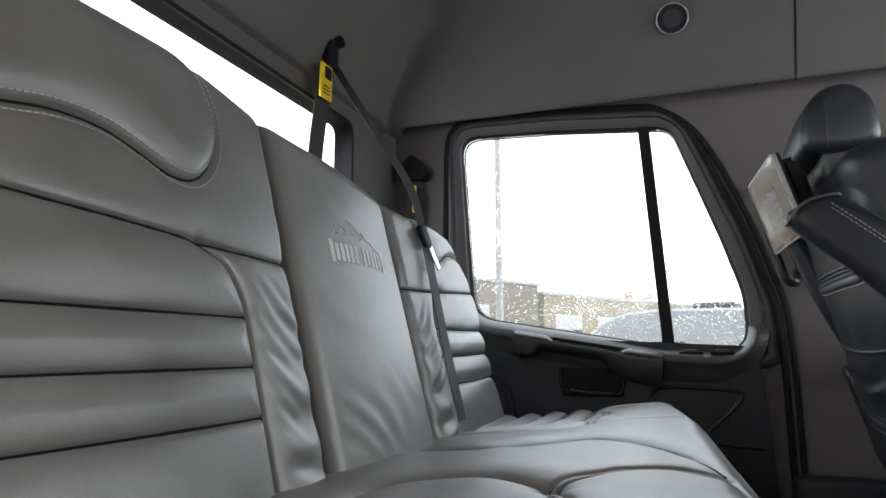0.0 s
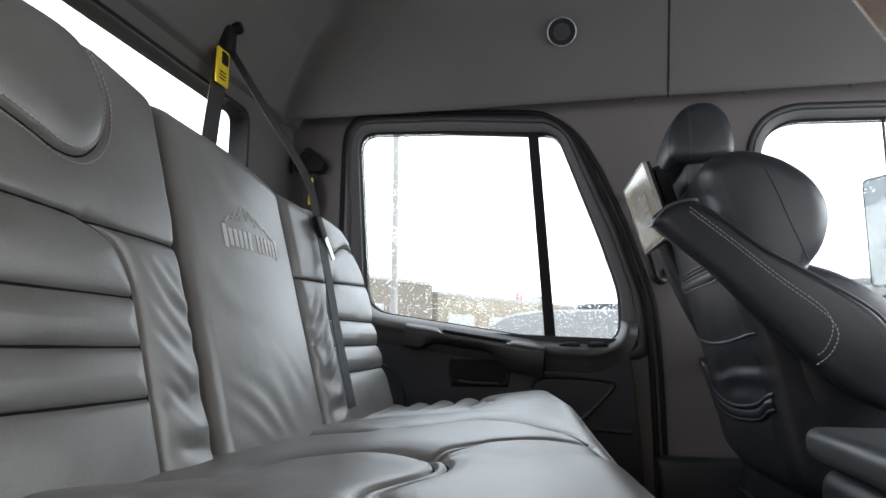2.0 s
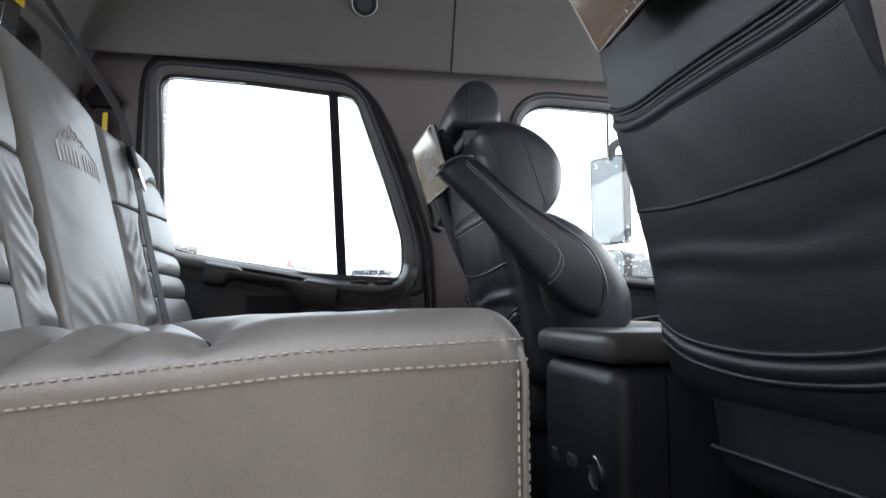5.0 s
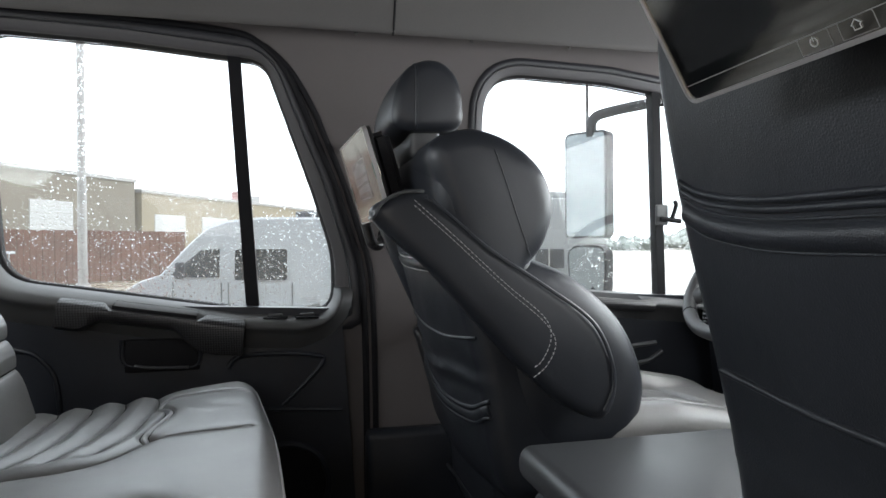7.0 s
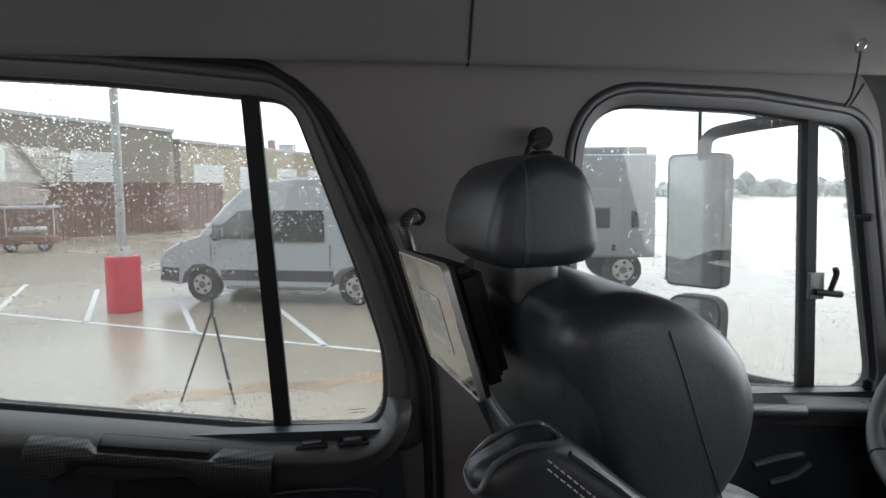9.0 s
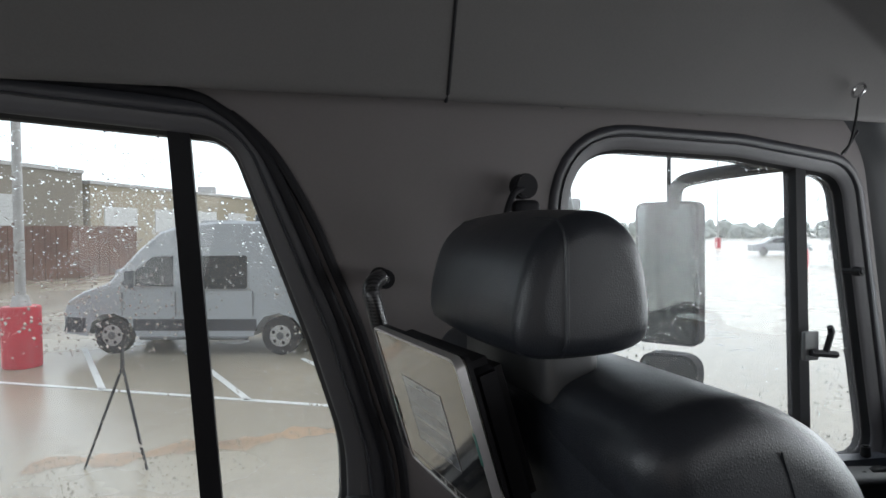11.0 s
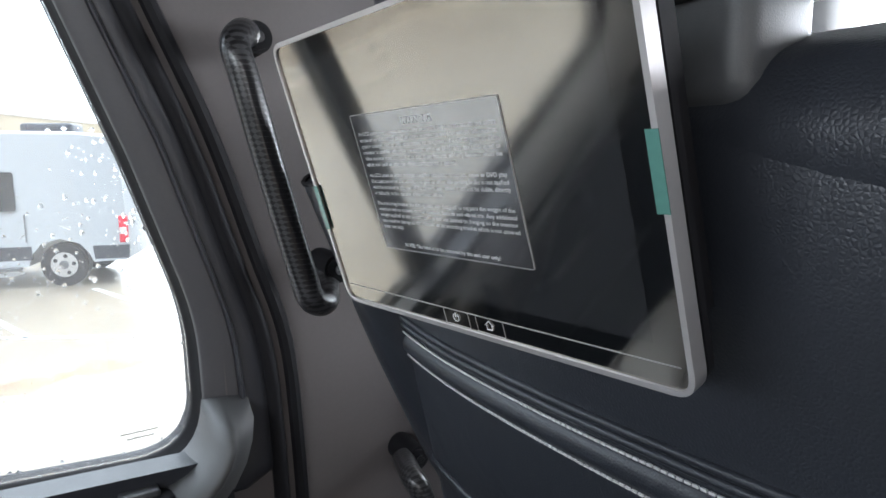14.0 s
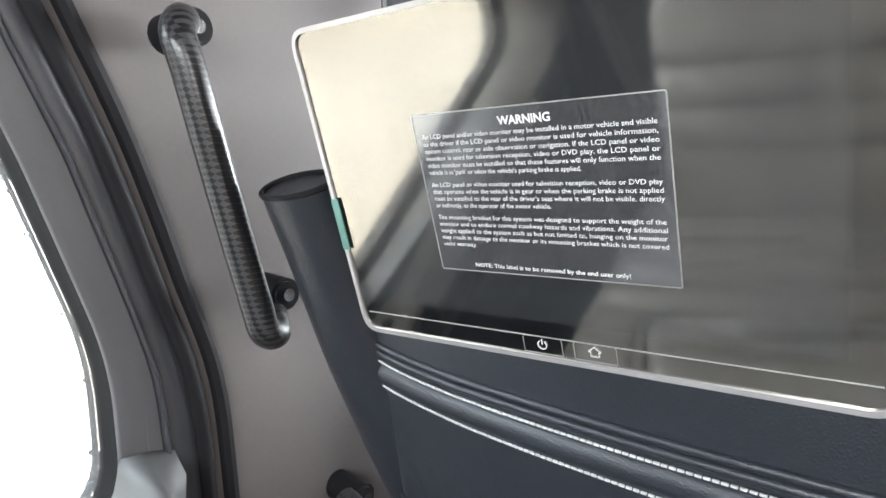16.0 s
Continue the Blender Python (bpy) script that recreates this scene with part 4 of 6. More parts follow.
def ledge_sweep(line, section, taper=False):
    """Sweeps a moulding section (drop below the glass, reach into the cab) along a line under the window."""
    bm = bmesh.new()
    rows = []
    for i, p in enumerate(line):
        t = (line[min(i + 1, len(line) - 1)] - line[max(i - 1, 0)]).normalized()
        n = Vector((t.y, -t.x))
        k = min(i, len(line) - 1 - i) / 2.5 if taper else 1
        g = math.sqrt(max(0.0, 1 - (1 - k) ** 2)) if k < 1 else 1
        rows.append([bm.verts.new(put(p.x + n.x * a, p.y + n.y * a, -b * g)) for a, b in section(p.x)])
    for r0, r1 in zip(rows, rows[1:]):
        for k in range(len(r0) - 1):
            bm.faces.new((r0[k], r0[k + 1], r1[k + 1], r1[k]))
    bm.faces.new(rows[0])
    bm.faces.new(rows[-1][::-1])
    return bm


def resample(line, step):
    out = [line[0]]
    for p, q in zip(line, line[1:]):
        k = max(1, int((q - p).length / step))
        out += [p.lerp(q, (j + 1) / k) for j in range(k)]
    return out


under = resample(under, 0.008)
SECTION = smooth_line([(0.0, -0.005, 0), (0.004, 0.025, 0), (0.013, 0.052, 0), (0.024, 0.067, 0), (0.037, 0.070, 0), (0.052, 0.058, 0), (0.075, 0.045, 0), (0.092, 0.034, 0)], 4)
part("sill", ledge_sweep(under, lambda x: [(q.x * (1 - 0.48 * max(0.0, min(1.0, (x - 0.58) / 0.08))), q.y) for q in SECTION], True), LEDGE, door_1, "grey satin window ledge with a raised end", crease=150)
span = [p for p in under if 0.035 < p.x < 0.447 and p.y < 0.8]


def pull_section(x):
    slot = max(0.0, min(1.0, (x - 0.135) / 0.02, (0.355 - x) / 0.02))
    left, right = max(0.0, min(1.0, (0.13 - x) / 0.04)), max(0.0, min(1.0, (x - 0.29) / 0.06))
    low = 0.062 + 0.028 * left + 0.045 * right
    return [(0.008, 0.035), (0.012 + 0.010 * slot, 0.048), (0.019 + 0.014 * slot, 0.064), (0.024 + 0.006 * slot, 0.079), (0.031, 0.088), (0.042, 0.090), (low - 0.008, 0.082 - 0.01 * right), (low, 0.066), (low, 0.03)]


def carbon_mat(name, scale=0.004, gloss=0.18, along_x=False):
    """Woven carbon look: a twill of two tones under a clear coat."""
    m = bpy.data.materials.new(name)
    m.use_nodes = True
    n, l = m.node_tree.nodes, m.node_tree.links
    b = n["Principled BSDF"]
    co = n.new("ShaderNodeTexCoord")
    mp = n.new("ShaderNodeMapping")
    mp.inputs["Rotation"].default_value = (0, 0.785, 0) if along_x else (0.785, 0, 0)
    mp.inputs["Scale"].default_value = (1.0, 0.0, 1.0) if along_x else (0.0, 1.0, 1.0)
    ck = n.new("ShaderNodeTexChecker")
    ck.inputs["Scale"].default_value = 1 / scale
    ck.inputs["Color1"].default_value, ck.inputs["Color2"].default_value = (0.008, 0.008, 0.009, 1), (0.055, 0.055, 0.058, 1)
    l.new(co.outputs["Object"], mp.inputs[0])
    l.new(mp.outputs[0], ck.inputs["Vector"])
    l.new(ck.outputs[0], b.inputs["Base Color"])
    bp = n.new("ShaderNodeBump")
    bp.inputs["Strength"].default_value, bp.inputs["Distance"].default_value = 0.5, 0.0006
    l.new(ck.outputs[1], bp.inputs["Height"])
    l.new(bp.outputs[0], b.inputs["Normal"])
    b.inputs["Roughness"].default_value = gloss
    b.inputs["Coat Weight"].default_value = 0.05
    b.inputs["Coat Roughness"].default_value = 0.08
    return m


CARBON = carbon_mat("carbon_weave", 0.0042, 0.35, True)
part("pull_handle", ledge_sweep(span, pull_section), CARBON, door_1, "carbon-look door pull", crease=50)
slot_line = [p for p in span if 0.15 < p.x < 0.34]
part("pull_pocket", ledge_sweep(slot_line, lambda x: [(0.010, 0.046), (0.0215, 0.050), (0.030, 0.064), (0.028, 0.076), (0.020, 0.076)]), RUBBER, door_1, "dark grip slot")
for x in (0.515, 0.593):
    sw = part("window_switch", rbox(x - 0.03, x + 0.03, WALL - 0.058, WALL - 0.022, 0.640, 0.6455, 0.004), RUBBER, door_1, "black rocker switch")
    part("rocker", rbox(x - 0.018, x + 0.018, WALL - 0.050, WALL - 0.030, 0.645, 0.652, 0.003), SATIN, sw)
for pts in ([(-0.2, 0.60), (-0.06, 0.585), (-0.01, 0.555), (0.02, 0.49), (0.03, 0.30)], [(0.16, 0.60), (0.17, 0.54), (0.27, 0.53), (0.33, 0.535), (0.335, 0.60)], [(0.40, 0.52), (0.44, 0.55), (0.60, 0.545), (0.63, 0.52), (0.53, 0.42)], [(-0.2, 0.42), (0.4, 0.415), (0.68, 0.40)]):
    part("moulding", tube(smooth_line([(x, WALL - 0.036, z) for x, z in pts], 6), 0.006, 8), DARK, door_1)
part("bin", rbox(0.165, 0.335, WALL - 0.041, WALL - 0.03, 0.52, 0.60, 0.005), RUBBER, door_1, "black recessed door handle housing")
part("release_lever", tube(smooth_line([(0.19, WALL - 0.046, 0.538), (0.23, WALL - 0.053, 0.533), (0.31, WALL - 0.050, 0.530)], 5), 0.006, 8, flat=0.6), SATIN, door_1, "slim black door release lever")
part("speaker_ring", tube([(0.54 + 0.105 * math.cos(a), WALL - 0.037, 0.215 + 0.105 * math.sin(a)) for a in (k * math.pi / 20 for k in range(40))], 0.009, 8, closed=True, up=(0, 1, 0)), DARK, door_1, "round black speaker ring")
bm = cyl((0.54, WALL - 0.04, 0.215), (0.54, WALL - 0.03, 0.215), 0.1)
part("speaker_grille", bm, RUBBER, door_1)

door_2 = door_panel("door_2", side(), 1.06, 1.85, "black moulded front door panel with a carbon-look ledge")
front_line = resample([Vector((1.075, 0.716)), Vector((1.35, 0.694)), Vector((1.62, 0.668)), Vector((1.81, 0.648))], 0.012)
part("ledge", ledge_sweep(front_line, lambda x: [(q.x * 0.8, q.y) for q in SECTION]), LEDGE, door_2, "grey ledge under the window", crease=120)
grip = [p for p in front_line if 1.30 < p.x < 1.56]
part("pull_handle", ledge_sweep(grip, lambda x: [(0.006, 0.035), (0.010, 0.052), (0.017, 0.068), (0.026, 0.080), (0.036, 0.082), (0.048, 0.072), (0.052, 0.05)]), CARBON, door_2, "carbon-look door pull", crease=60)
part("grip_slot", ledge_sweep([p for p in grip if 1.33 < p.x < 1.53], lambda x: [(0.004, 0.040), (0.0085, 0.052), (0.0155, 0.066), (0.020, 0.066), (0.020, 0.04)]), RUBBER, door_2)
for pts in ([(1.46, 0.52), (1.52, 0.53), (1.58, 0.535)], [(1.50, 0.475), (1.56, 0.485), (1.60, 0.51)], [(1.33, 0.47), (1.42, 0.468)]):
    part("door_latch", tube([(x, WALL - 0.04, z) for x, z in pts], 0.007, 8), SATIN, door_2)
for x in (1.70, 1.76):
    part("window_switch", rbox(x - 0.022, x + 0.022, WALL - 0.055, WALL - 0.02, 0.636, 0.648, 0.003), RUBBER, door_2)

# door frame: dark metal round the window, with the door seal along its outer edge
part("door_seal", tube([(p.x, WALL - 0.002, p.y) for p in clean(edge_line)], 0.009, 10, up=(0, 1, 0)), RUBBER, door_1, "black rubber door seal")
part("door_seal", tube([(p.x + 0.024 * min(1.0, max(0.0, (p.x - 0.50) / 0.1)), WALL - 0.001, p.y + 0.004) for p in clean(edge_line) if p.x > 0.49], 0.008, 8, up=(0, 1, 0)), RUBBER, door_1, "thin black seal lip")
low = part("baseboard", rbox(0.74, 1.06, WALL - 0.06, WALL, 0.0, 0.34, 0.02), DARK)
tagged(low, "black plastic kick panel below the pillar", "trim panel", kind="structure")


# ---------------------------------------------------------------- roof fittings
def roof_at(x, y):
    return roof_height(x, y)


vx, vy = 0.514, 1.296
vz = roof_at(vx, vy)
nrm = Vector((0, -(roof_at(vx, vy - 0.01) - roof_at(vx, vy + 0.01)) / 0.02, -1)).normalized()
lamp = thing("reading_lamp", (vx, vy, vz), "round dark reading lamp with a silver rim in the roof liner", "lamp")
c = Vector((vx, vy, vz))
u, v = Vector((1, 0, 0)), nrm.cross(Vector((1, 0, 0)))
part("rim", tube([c + nrm * 0.012 + 0.040 * (math.cos(a) * u + math.sin(a) * v) for a in (k * math.pi / 20 for k in range(40))], 0.0020, 8, closed=True, up=nrm), SILVER, lamp, "thin silver rim")
part("lens", cyl(c - nrm * 0.012, c + nrm * 0.012, 0.039, seg=40, bevel=0.003), DARKGLASS, lamp, "dark glassy lens")
part("bulb_cup", cyl(c + nrm * 0.0115, c + nrm * 0.0135, 0.024, seg=32), DARK, lamp)
joint = part("trim_3", tube([(0.806 + 0.02 * max(0, z - 1.36), y, z - 0.001) for y, z in [(WALL - 0.012 - 0.012 * k, roof_at(0.806, WALL - 0.012 - 0.012 * k)) for k in range(60)]], 0.003, 6), RUBBER)
tagged(joint, "dark joint between two roof liner panels", "joint", kind="structure")
for x in (0.72, 1.023, 1.30):
    b = part("push_rivet", cyl((x, 1.408, 1.362), (x, 1.398, 1.354), 0.005, 0.004, 12), LINER)
    tagged(b, "small dark plastic push rivet holding the roof liner", "rivet", "roof liner rivets")
# coat hook loop on a cord
hook = thing("hanging_ring", (1.564, 1.312, 1.388), "small chrome ring hanging on a thin black cord from the roof", "ring")
part("ring", tube([(1.564 + 0.004 * math.sin(a), 1.312 + 0.012 * math.cos(a), 1.392 + 0.012 * math.sin(a)) for a in (k * math.pi / 10 for k in range(20))], 0.0025, 6, closed=True), CHROME, hook)
part("cord", tube(smooth_line([(1.564, 1.312, 1.38), (1.562, 1.316, 1.34), (1.56, 1.325, 1.30), (1.57, 1.35, 1.285), (1.60, 1.37, 1.29), (1.62, 1.36, 1.33)], 6), 0.0022, 6), RUBBER, hook)

# ---------------------------------------------------------------- tablets on the front seats
def screen_mat():
    m = mat("screen_glass", (0.006, 0.007, 0.008), 0.03, vary=0.05)
    m.node_tree.nodes["Principled BSDF"].inputs["IOR"].default_value = 3.7
    m.node_tree.nodes["Principled BSDF"].inputs["Specular Tint"].default_value = (1.0, 0.93, 0.82, 1)
    return m


SCREEN = screen_mat()
DISPLAY = mat("display_glass", (0.022, 0.024, 0.026), 0.05, vary=0.04)
DISPLAY.node_tree.nodes["Principled BSDF"].inputs["IOR"].default_value = 3.4
DISPLAY.node_tree.nodes["Principled BSDF"].inputs["Specular Tint"].default_value = (1.0, 0.93, 0.82, 1)
LABEL = mat("speckled_label", (0.028, 0.028, 0.030), 0.06, vary=0.95, scale=900, grain=2600)
LABEL.node_tree.nodes["Principled BSDF"].inputs["IOR"].default_value = 2.9
speck = next(q for q in LABEL.node_tree.nodes if q.type == "VALTORGB").color_ramp
speck.elements[0].position, speck.elements[1].position = 0.62, 0.78
speck.elements[0].color, speck.elements[1].color = (0.022, 0.023, 0.025, 1), (0.085, 0.085, 0.087, 1)
INK = mat("white_print", (0.58, 0.58, 0.57), 0.6, vary=0.03)
TAPE = mat("green_film_tab", (0.07, 0.17, 0.145), 0.2)

NOTICE = ["An LCD panel and/or video monitor may be installed in a motor vehicle and visible", "to the driver if the LCD panel or video monitor is used for vehicle information,", "system control, rear or side observation or navigation. If the LCD panel or video", "monitor is used for television reception, video or DVD play, the LCD panel or", "video monitor must be installed so that these features will only function when the", "vehicle is in 'park' or when the vehicle's parking brake is applied.", "", "An LCD panel or video monitor used for television reception, video or DVD play", "that operates when the vehicle is in gear or when the parking brake is not applied", "must be installed to the rear of the driver's seat where it will not be visible, directly", "or indirectly, to the operator of the motor vehicle.", "", "The mounting bracket for this system was designed to support the weight of the", "monitor and to endure normal roadway hazards and vibrations. Any additional", "weight applied to the system such as but not limited to, hanging on the monitor", "may result in damage to the monitor or its mounting bracket which is not covered", "under warranty."]


def lettering(text, size, width, frame_m, x, y, depth, align="LEFT", bold=0.0):
    """Flat letters as a mesh; x, y from the middle of the face, in metres."""
    cu = bpy.data.curves.new("text", "FONT")
    cu.body, cu.size, cu.align_x, cu.extrude, cu.offset = text, size, align, 0.0, bold
    cu.resolution_u = 2
    ob = bpy.data.objects.new("text", cu)
    scene.collection.objects.link(ob)
    bpy.context.view_layer.update()
    me = bpy.data.meshes.new_from_object(ob)
    bpy.data.objects.remove(ob)
    bm = bmesh.new()
    bm.from_mesh(me)
    bpy.data.meshes.remove(me)
    if width:
        w = max(q.co.x for q in bm.verts) - min(q.co.x for q in bm.verts)
        k = width / w
        bmesh.ops.scale(bm, vec=(k, 1, 1), verts=bm.verts)
    return turned(bm, frame_m @ Matrix.Translation((x, y, depth)))


def tablet(m, mirrored=False):
    """A seat-back screen; m takes x to its right, y up, z out of its face."""
    t = thing("seat_back_tablet", m.translation, "black glass tablet screen with a silver bezel, fixed behind the headrest", "tablet", "seat-back tablets")
    W, H, r = 0.131, 0.086, 0.011
    face = rounded([(-W, H, r), (W, H, r), (W, -H, r), (-W, -H, r)], 6)
    fput = lambda u, v, d: m @ Vector((u, v, d))
    bz = ring(face, offset(face, -0.0026), -0.007, 0.0012, fput)
    part("bezel", bz, SILVER, t, "silver metal bezel")
    back = plate(offset(face, -0.001), [], -0.014, -0.010, fput)
    part("back_cover", back, RUBBER, t)
    hb = bmesh.new()
    bmesh.ops.create_cube(hb, size=1, matrix=m @ Matrix.Translation((0.0, -0.003, -0.03)) @ Matrix.Diagonal((0.236, 0.15, 0.04, 1)))
    bmesh.ops.bevel(hb, geom=hb.edges[:], offset=0.012, segments=3, affect="EDGES")
    part("housing", hb, RUBBER, t, "black plastic mounting housing")
    sc = part("screen", plate(offset(face, -0.0026), [], -0.010, 0.0, fput), SCREEN, t, "glossy black screen glass", smooth=False)
    part("display", plate([Vector(q) for q in ((-W + 0.013, -H + 0.021), (W - 0.017, -H + 0.021), (W - 0.017, H - 0.013), (-W + 0.013, H - 0.013))], [], 0.0, 0.00006, fput), DISPLAY, sc, "slightly hazy grey display area", smooth=False)
    for a, b, vv in ((-W + 0.006, W - 0.006, -H + 0.0125),):
        part("edge_line", plate([Vector(q) for q in ((a, vv), (b, vv), (b, vv + 0.0005), (a, vv + 0.0005))], [], 0.0, 0.0003, fput), STEEL, sc, smooth=False)
    if not mirrored:
        lab = part("warning_label", plate(rounded([(-0.062, 0.037, 0.001), (0.058, 0.037, 0.001), (0.058, -0.041, 0.001), (-0.062, -0.041, 0.001)], 2), [], 0.0001, 0.0005, fput), LABEL, sc, "dark speckled warning label", smooth=False)
        rim = rounded([(-0.0622, 0.0372, 0.001), (0.0582, 0.0372, 0.001), (0.0582, -0.0412, 0.001), (-0.0622, -0.0412, 0.001)], 2)
        part("edge", ring(rim, offset(rim, -0.0004), 0.0, 0.00065, fput), STEEL, lab, "pale cut edge of the label", smooth=False)
        bm = lettering("WARNING", 0.0052, 0, m, -0.002, 0.0295, 0.0008, "CENTER", 0.00012)
        y = 0.0262
        for line in NOTICE:
            if line:
                last = line.endswith((".", )) and len(line) < 72
                merge(bm, lettering(line, 0.00305, 0 if last else 0.112, m, -0.058, y - 0.0008, 0.0008, "LEFT", 0.0))
                y -= 0.00345
            else:
                y -= 0.0026
        merge(bm, lettering("NOTE: This label is to be removed by the end user only!", 0.0029, 0.078, m, -0.041, -0.0385, 0.0008, "LEFT", 0.00003))
        part("print", bm, INK, lab, "white printed warning text", smooth=False)
    # power and home marks
    bm = tube([m @ Vector((-0.011 + 0.0023 * math.sin(a), -0.0775 + 0.0023 * math.cos(a), 0.0005)) for a in (0.6 + k * 5.1 / 14 for k in range(15))], 0.0003, 5)
    merge(bm, tube([m @ Vector((-0.011, -0.0772, 0.0005)), m @ Vector((-0.011, -0.0746, 0.0005))], 0.0003, 5))
    part("power_mark", bm, INK, sc, "white power mark")
    bm = tube([m @ Vector((0.016 + a, -0.0775 + b, 0.0005)) for a, b in ((-0.002, -0.002), (0.002, -0.002), (0.002, 0.0004), (0.003, 0.0004), (0, 0.003), (-0.003, 0.0004), (-0.002, 0.0004))], 0.0003, 5, closed=True)
    part("home_mark", bm, INK, sc, "white home mark")
    for u in (-0.011, 0.016):
        edge = rounded([(u - 0.0105, -0.0730, 0.002), (u + 0.0105, -0.0730, 0.002), (u + 0.0105, -0.0825, 0.0005), (u - 0.0105, -0.0825, 0.0005)], 4)
        part("button", ring(edge, offset(edge, -0.00022), 0.0, 0.0003, fput), STEEL, sc, "thin outline of a touch button", smooth=False)
    for sgn in () if mirrored else (-1, 1):
        z0 = -0.011 if sgn > 0 else -0.034
        part("film_tab", plate([Vector(q) for q in ((sgn * (W - 0.005), z0), (sgn * (W + 0.0003), z0), (sgn * (W + 0.0003), z0 + 0.03), (sgn * (W - 0.005), z0 + 0.03))], [], 0.0013, 0.0017, fput), TAPE, t, "green protective film tab", smooth=False)
    return t


def frame_from(tl, tr, bl, br):
    tl, tr, bl, br = (Vector(q) for q in (tl, tr, bl, br))
    u = ((tr - tl) + (br - bl)).normalized()
    v = ((tl - bl) + (tr - br))
    v = (v - u * v.dot(u)).normalized()
    m = Matrix((u, v, u.cross(v))).transposed().to_4x4()
    m.translation = (tl + tr + bl + br) / 4
    return m


TAB = frame_from((0.659, 1.191, 1.036), (0.68, 0.939, 1.041), (0.709, 1.19, 0.867), (0.726, 0.931, 0.874))
tablet(TAB)
tablet(frame_from((0.735, 0.148, 1.073), (0.718, -0.107, 1.071), (0.817, 0.146, 0.920), (0.800, -0.111, 0.918)), True)

# ---------------------------------------------------------------- grab handles
CARBON_TUBE = carbon_mat("carbon_weave_tube", 0.0036, 0.28)


def grab(path, screws, label):
    g = thing("grab_handle", path[0], label, "grab handle", "grab handles")
    part("bar", tube(smooth_line(path, 8), 0.0132, 18), CARBON_TUBE, g, "carbon-look wrapped bar")
    for s in screws:
        p = Vector(s)
        part("mount", cyl(p + Vector((0, 0.05, 0)), p + Vector((0, -0.004, 0)), 0.017, 0.015, 20, 0.003), RUBBER, g, "black mounting foot")
        part("screw", cyl(p + Vector((0, -0.003, 0)), p + Vector((0, -0.007, 0)), 0.006, seg=12), CHROME, g)


grab([(0.722, 1.43, 1.076), (0.705, 1.395, 1.076), (0.692, 1.377, 1.062), (0.698, 1.372, 1.03), (0.72, 1.372, 0.94), (0.742, 1.372, 0.855), (0.752, 1.376, 0.828), (0.772, 1.39, 0.822), (0.79, 1.43, 0.842)], [(0.72, 1.405, 1.075), (0.794, 1.407, 0.849)], "black carbon-look grab handle screwed to the pillar")
grab([(0.885, 1.44, 0.60), (0.873, 1.40, 0.598), (0.878, 1.385, 0.58), (0.90, 1.38, 0.50), (0.925, 1.38, 0.42), (0.945, 1.40, 0.40), (0.955, 1.44, 0.41)], [(0.90, 1.43, 0.60)], "lower carbon-look grab handle beside the seat")

# ---------------------------------------------------------------- seat belts
def strap(pts, w, wide, name, parent, label=""):
    """A flat webbing strap along points; wide is its width's direction."""
    q = smooth_line(pts, 6)
    bm = bmesh.new()
    wd = Vector(wide).normalized() * w / 2
    rows = []
    for i, p in enumerate(q):
        d = (q[min(i + 1, len(q) - 1)] - q[max(i - 1, 0)]).normalized()
        nn = d.cross(wd).normalized() * 0.0008
        rows.append([bm.verts.new(p + a * wd + b * nn) for a, b in ((-1, -1), (1, -1), (1, 1), (-1, 1))])
    for a, b in zip(rows, rows[1:]):
        for k in range(4):
            bm.faces.new((a[k - 1], a[k], b[k], b[k - 1]))
    bm.faces.new(rows[0])
    bm.faces.new(rows[-1][::-1])
    return part(name, bm, WEB, parent, label)


belt = thing("centre_seat_belt", (-0.33, 0.95, 1.43), "black centre seat belt with a yellow locking clip", "seat belt", "rear seat belts")
part("anchor", rbox(-0.36, -0.315, 0.925, 0.97, 1.375, 1.455, 0.012), RUBBER, belt, "black belt anchor")
part("anchor_bolt", cyl((-0.325, 0.955, 1.45), (-0.30, 0.958, 1.455), 0.016, seg=16, bevel=0.003), RUBBER, belt)
strap([(-0.335, 0.945, 1.40), (-0.338, 0.925, 1.30), (-0.345, 0.905, 1.10), (-0.33, 0.90, 0.96)], 0.046, (0.35, 1, 0), "strap", belt, "black webbing")
strap([(-0.325, 0.957, 1.39), (-0.20, 0.935, 1.20), (-0.085, 0.905, 1.03), (-0.035, 0.868, 0.90)], 0.018, (1, 0.45, 0.45), "strap", belt, "black webbing")
strap([(-0.035, 0.868, 0.905), (-0.012, 0.856, 0.82), (0.025, 0.835, 0.68), (0.075, 0.803, 0.515)], 0.032, (0.15, 1, 0.1), "strap", belt, "black webbing")
clip = rbox(-0.331, -0.323, 0.892, 0.948, 1.285, 1.378, 0.004)
part("locking_clip", clip, YELLOW, belt, "yellow plastic clip with a printed label")
part("clip_hole", rbox(-0.324, -0.3215, 0.908, 0.938, 1.338, 1.37, 0.003), RUBBER, belt)
for z in (1.297, 1.306, 1.315):
    part("clip_print", rbox(-0.324, -0.322, 0.902, 0.932, z, z + 0.003, 0), RUBBER, belt, smooth=False)
part("tongue", turned(rbox(-0.006, 0.006, -0.020, 0.020, -0.026, 0.026, 0.004), pose(-0.034, 0.868, 0.905, 12, -15, 0)), RUBBER, belt, "black buckle tongue housing")
part("tongue_blade", turned(rbox(-0.002, 0.002, -0.011, 0.011, -0.055, 0.0, 0.002), pose(-0.024, 0.878, 0.882, 22, -15, 0)), CHROME, belt, "steel belt tongue")

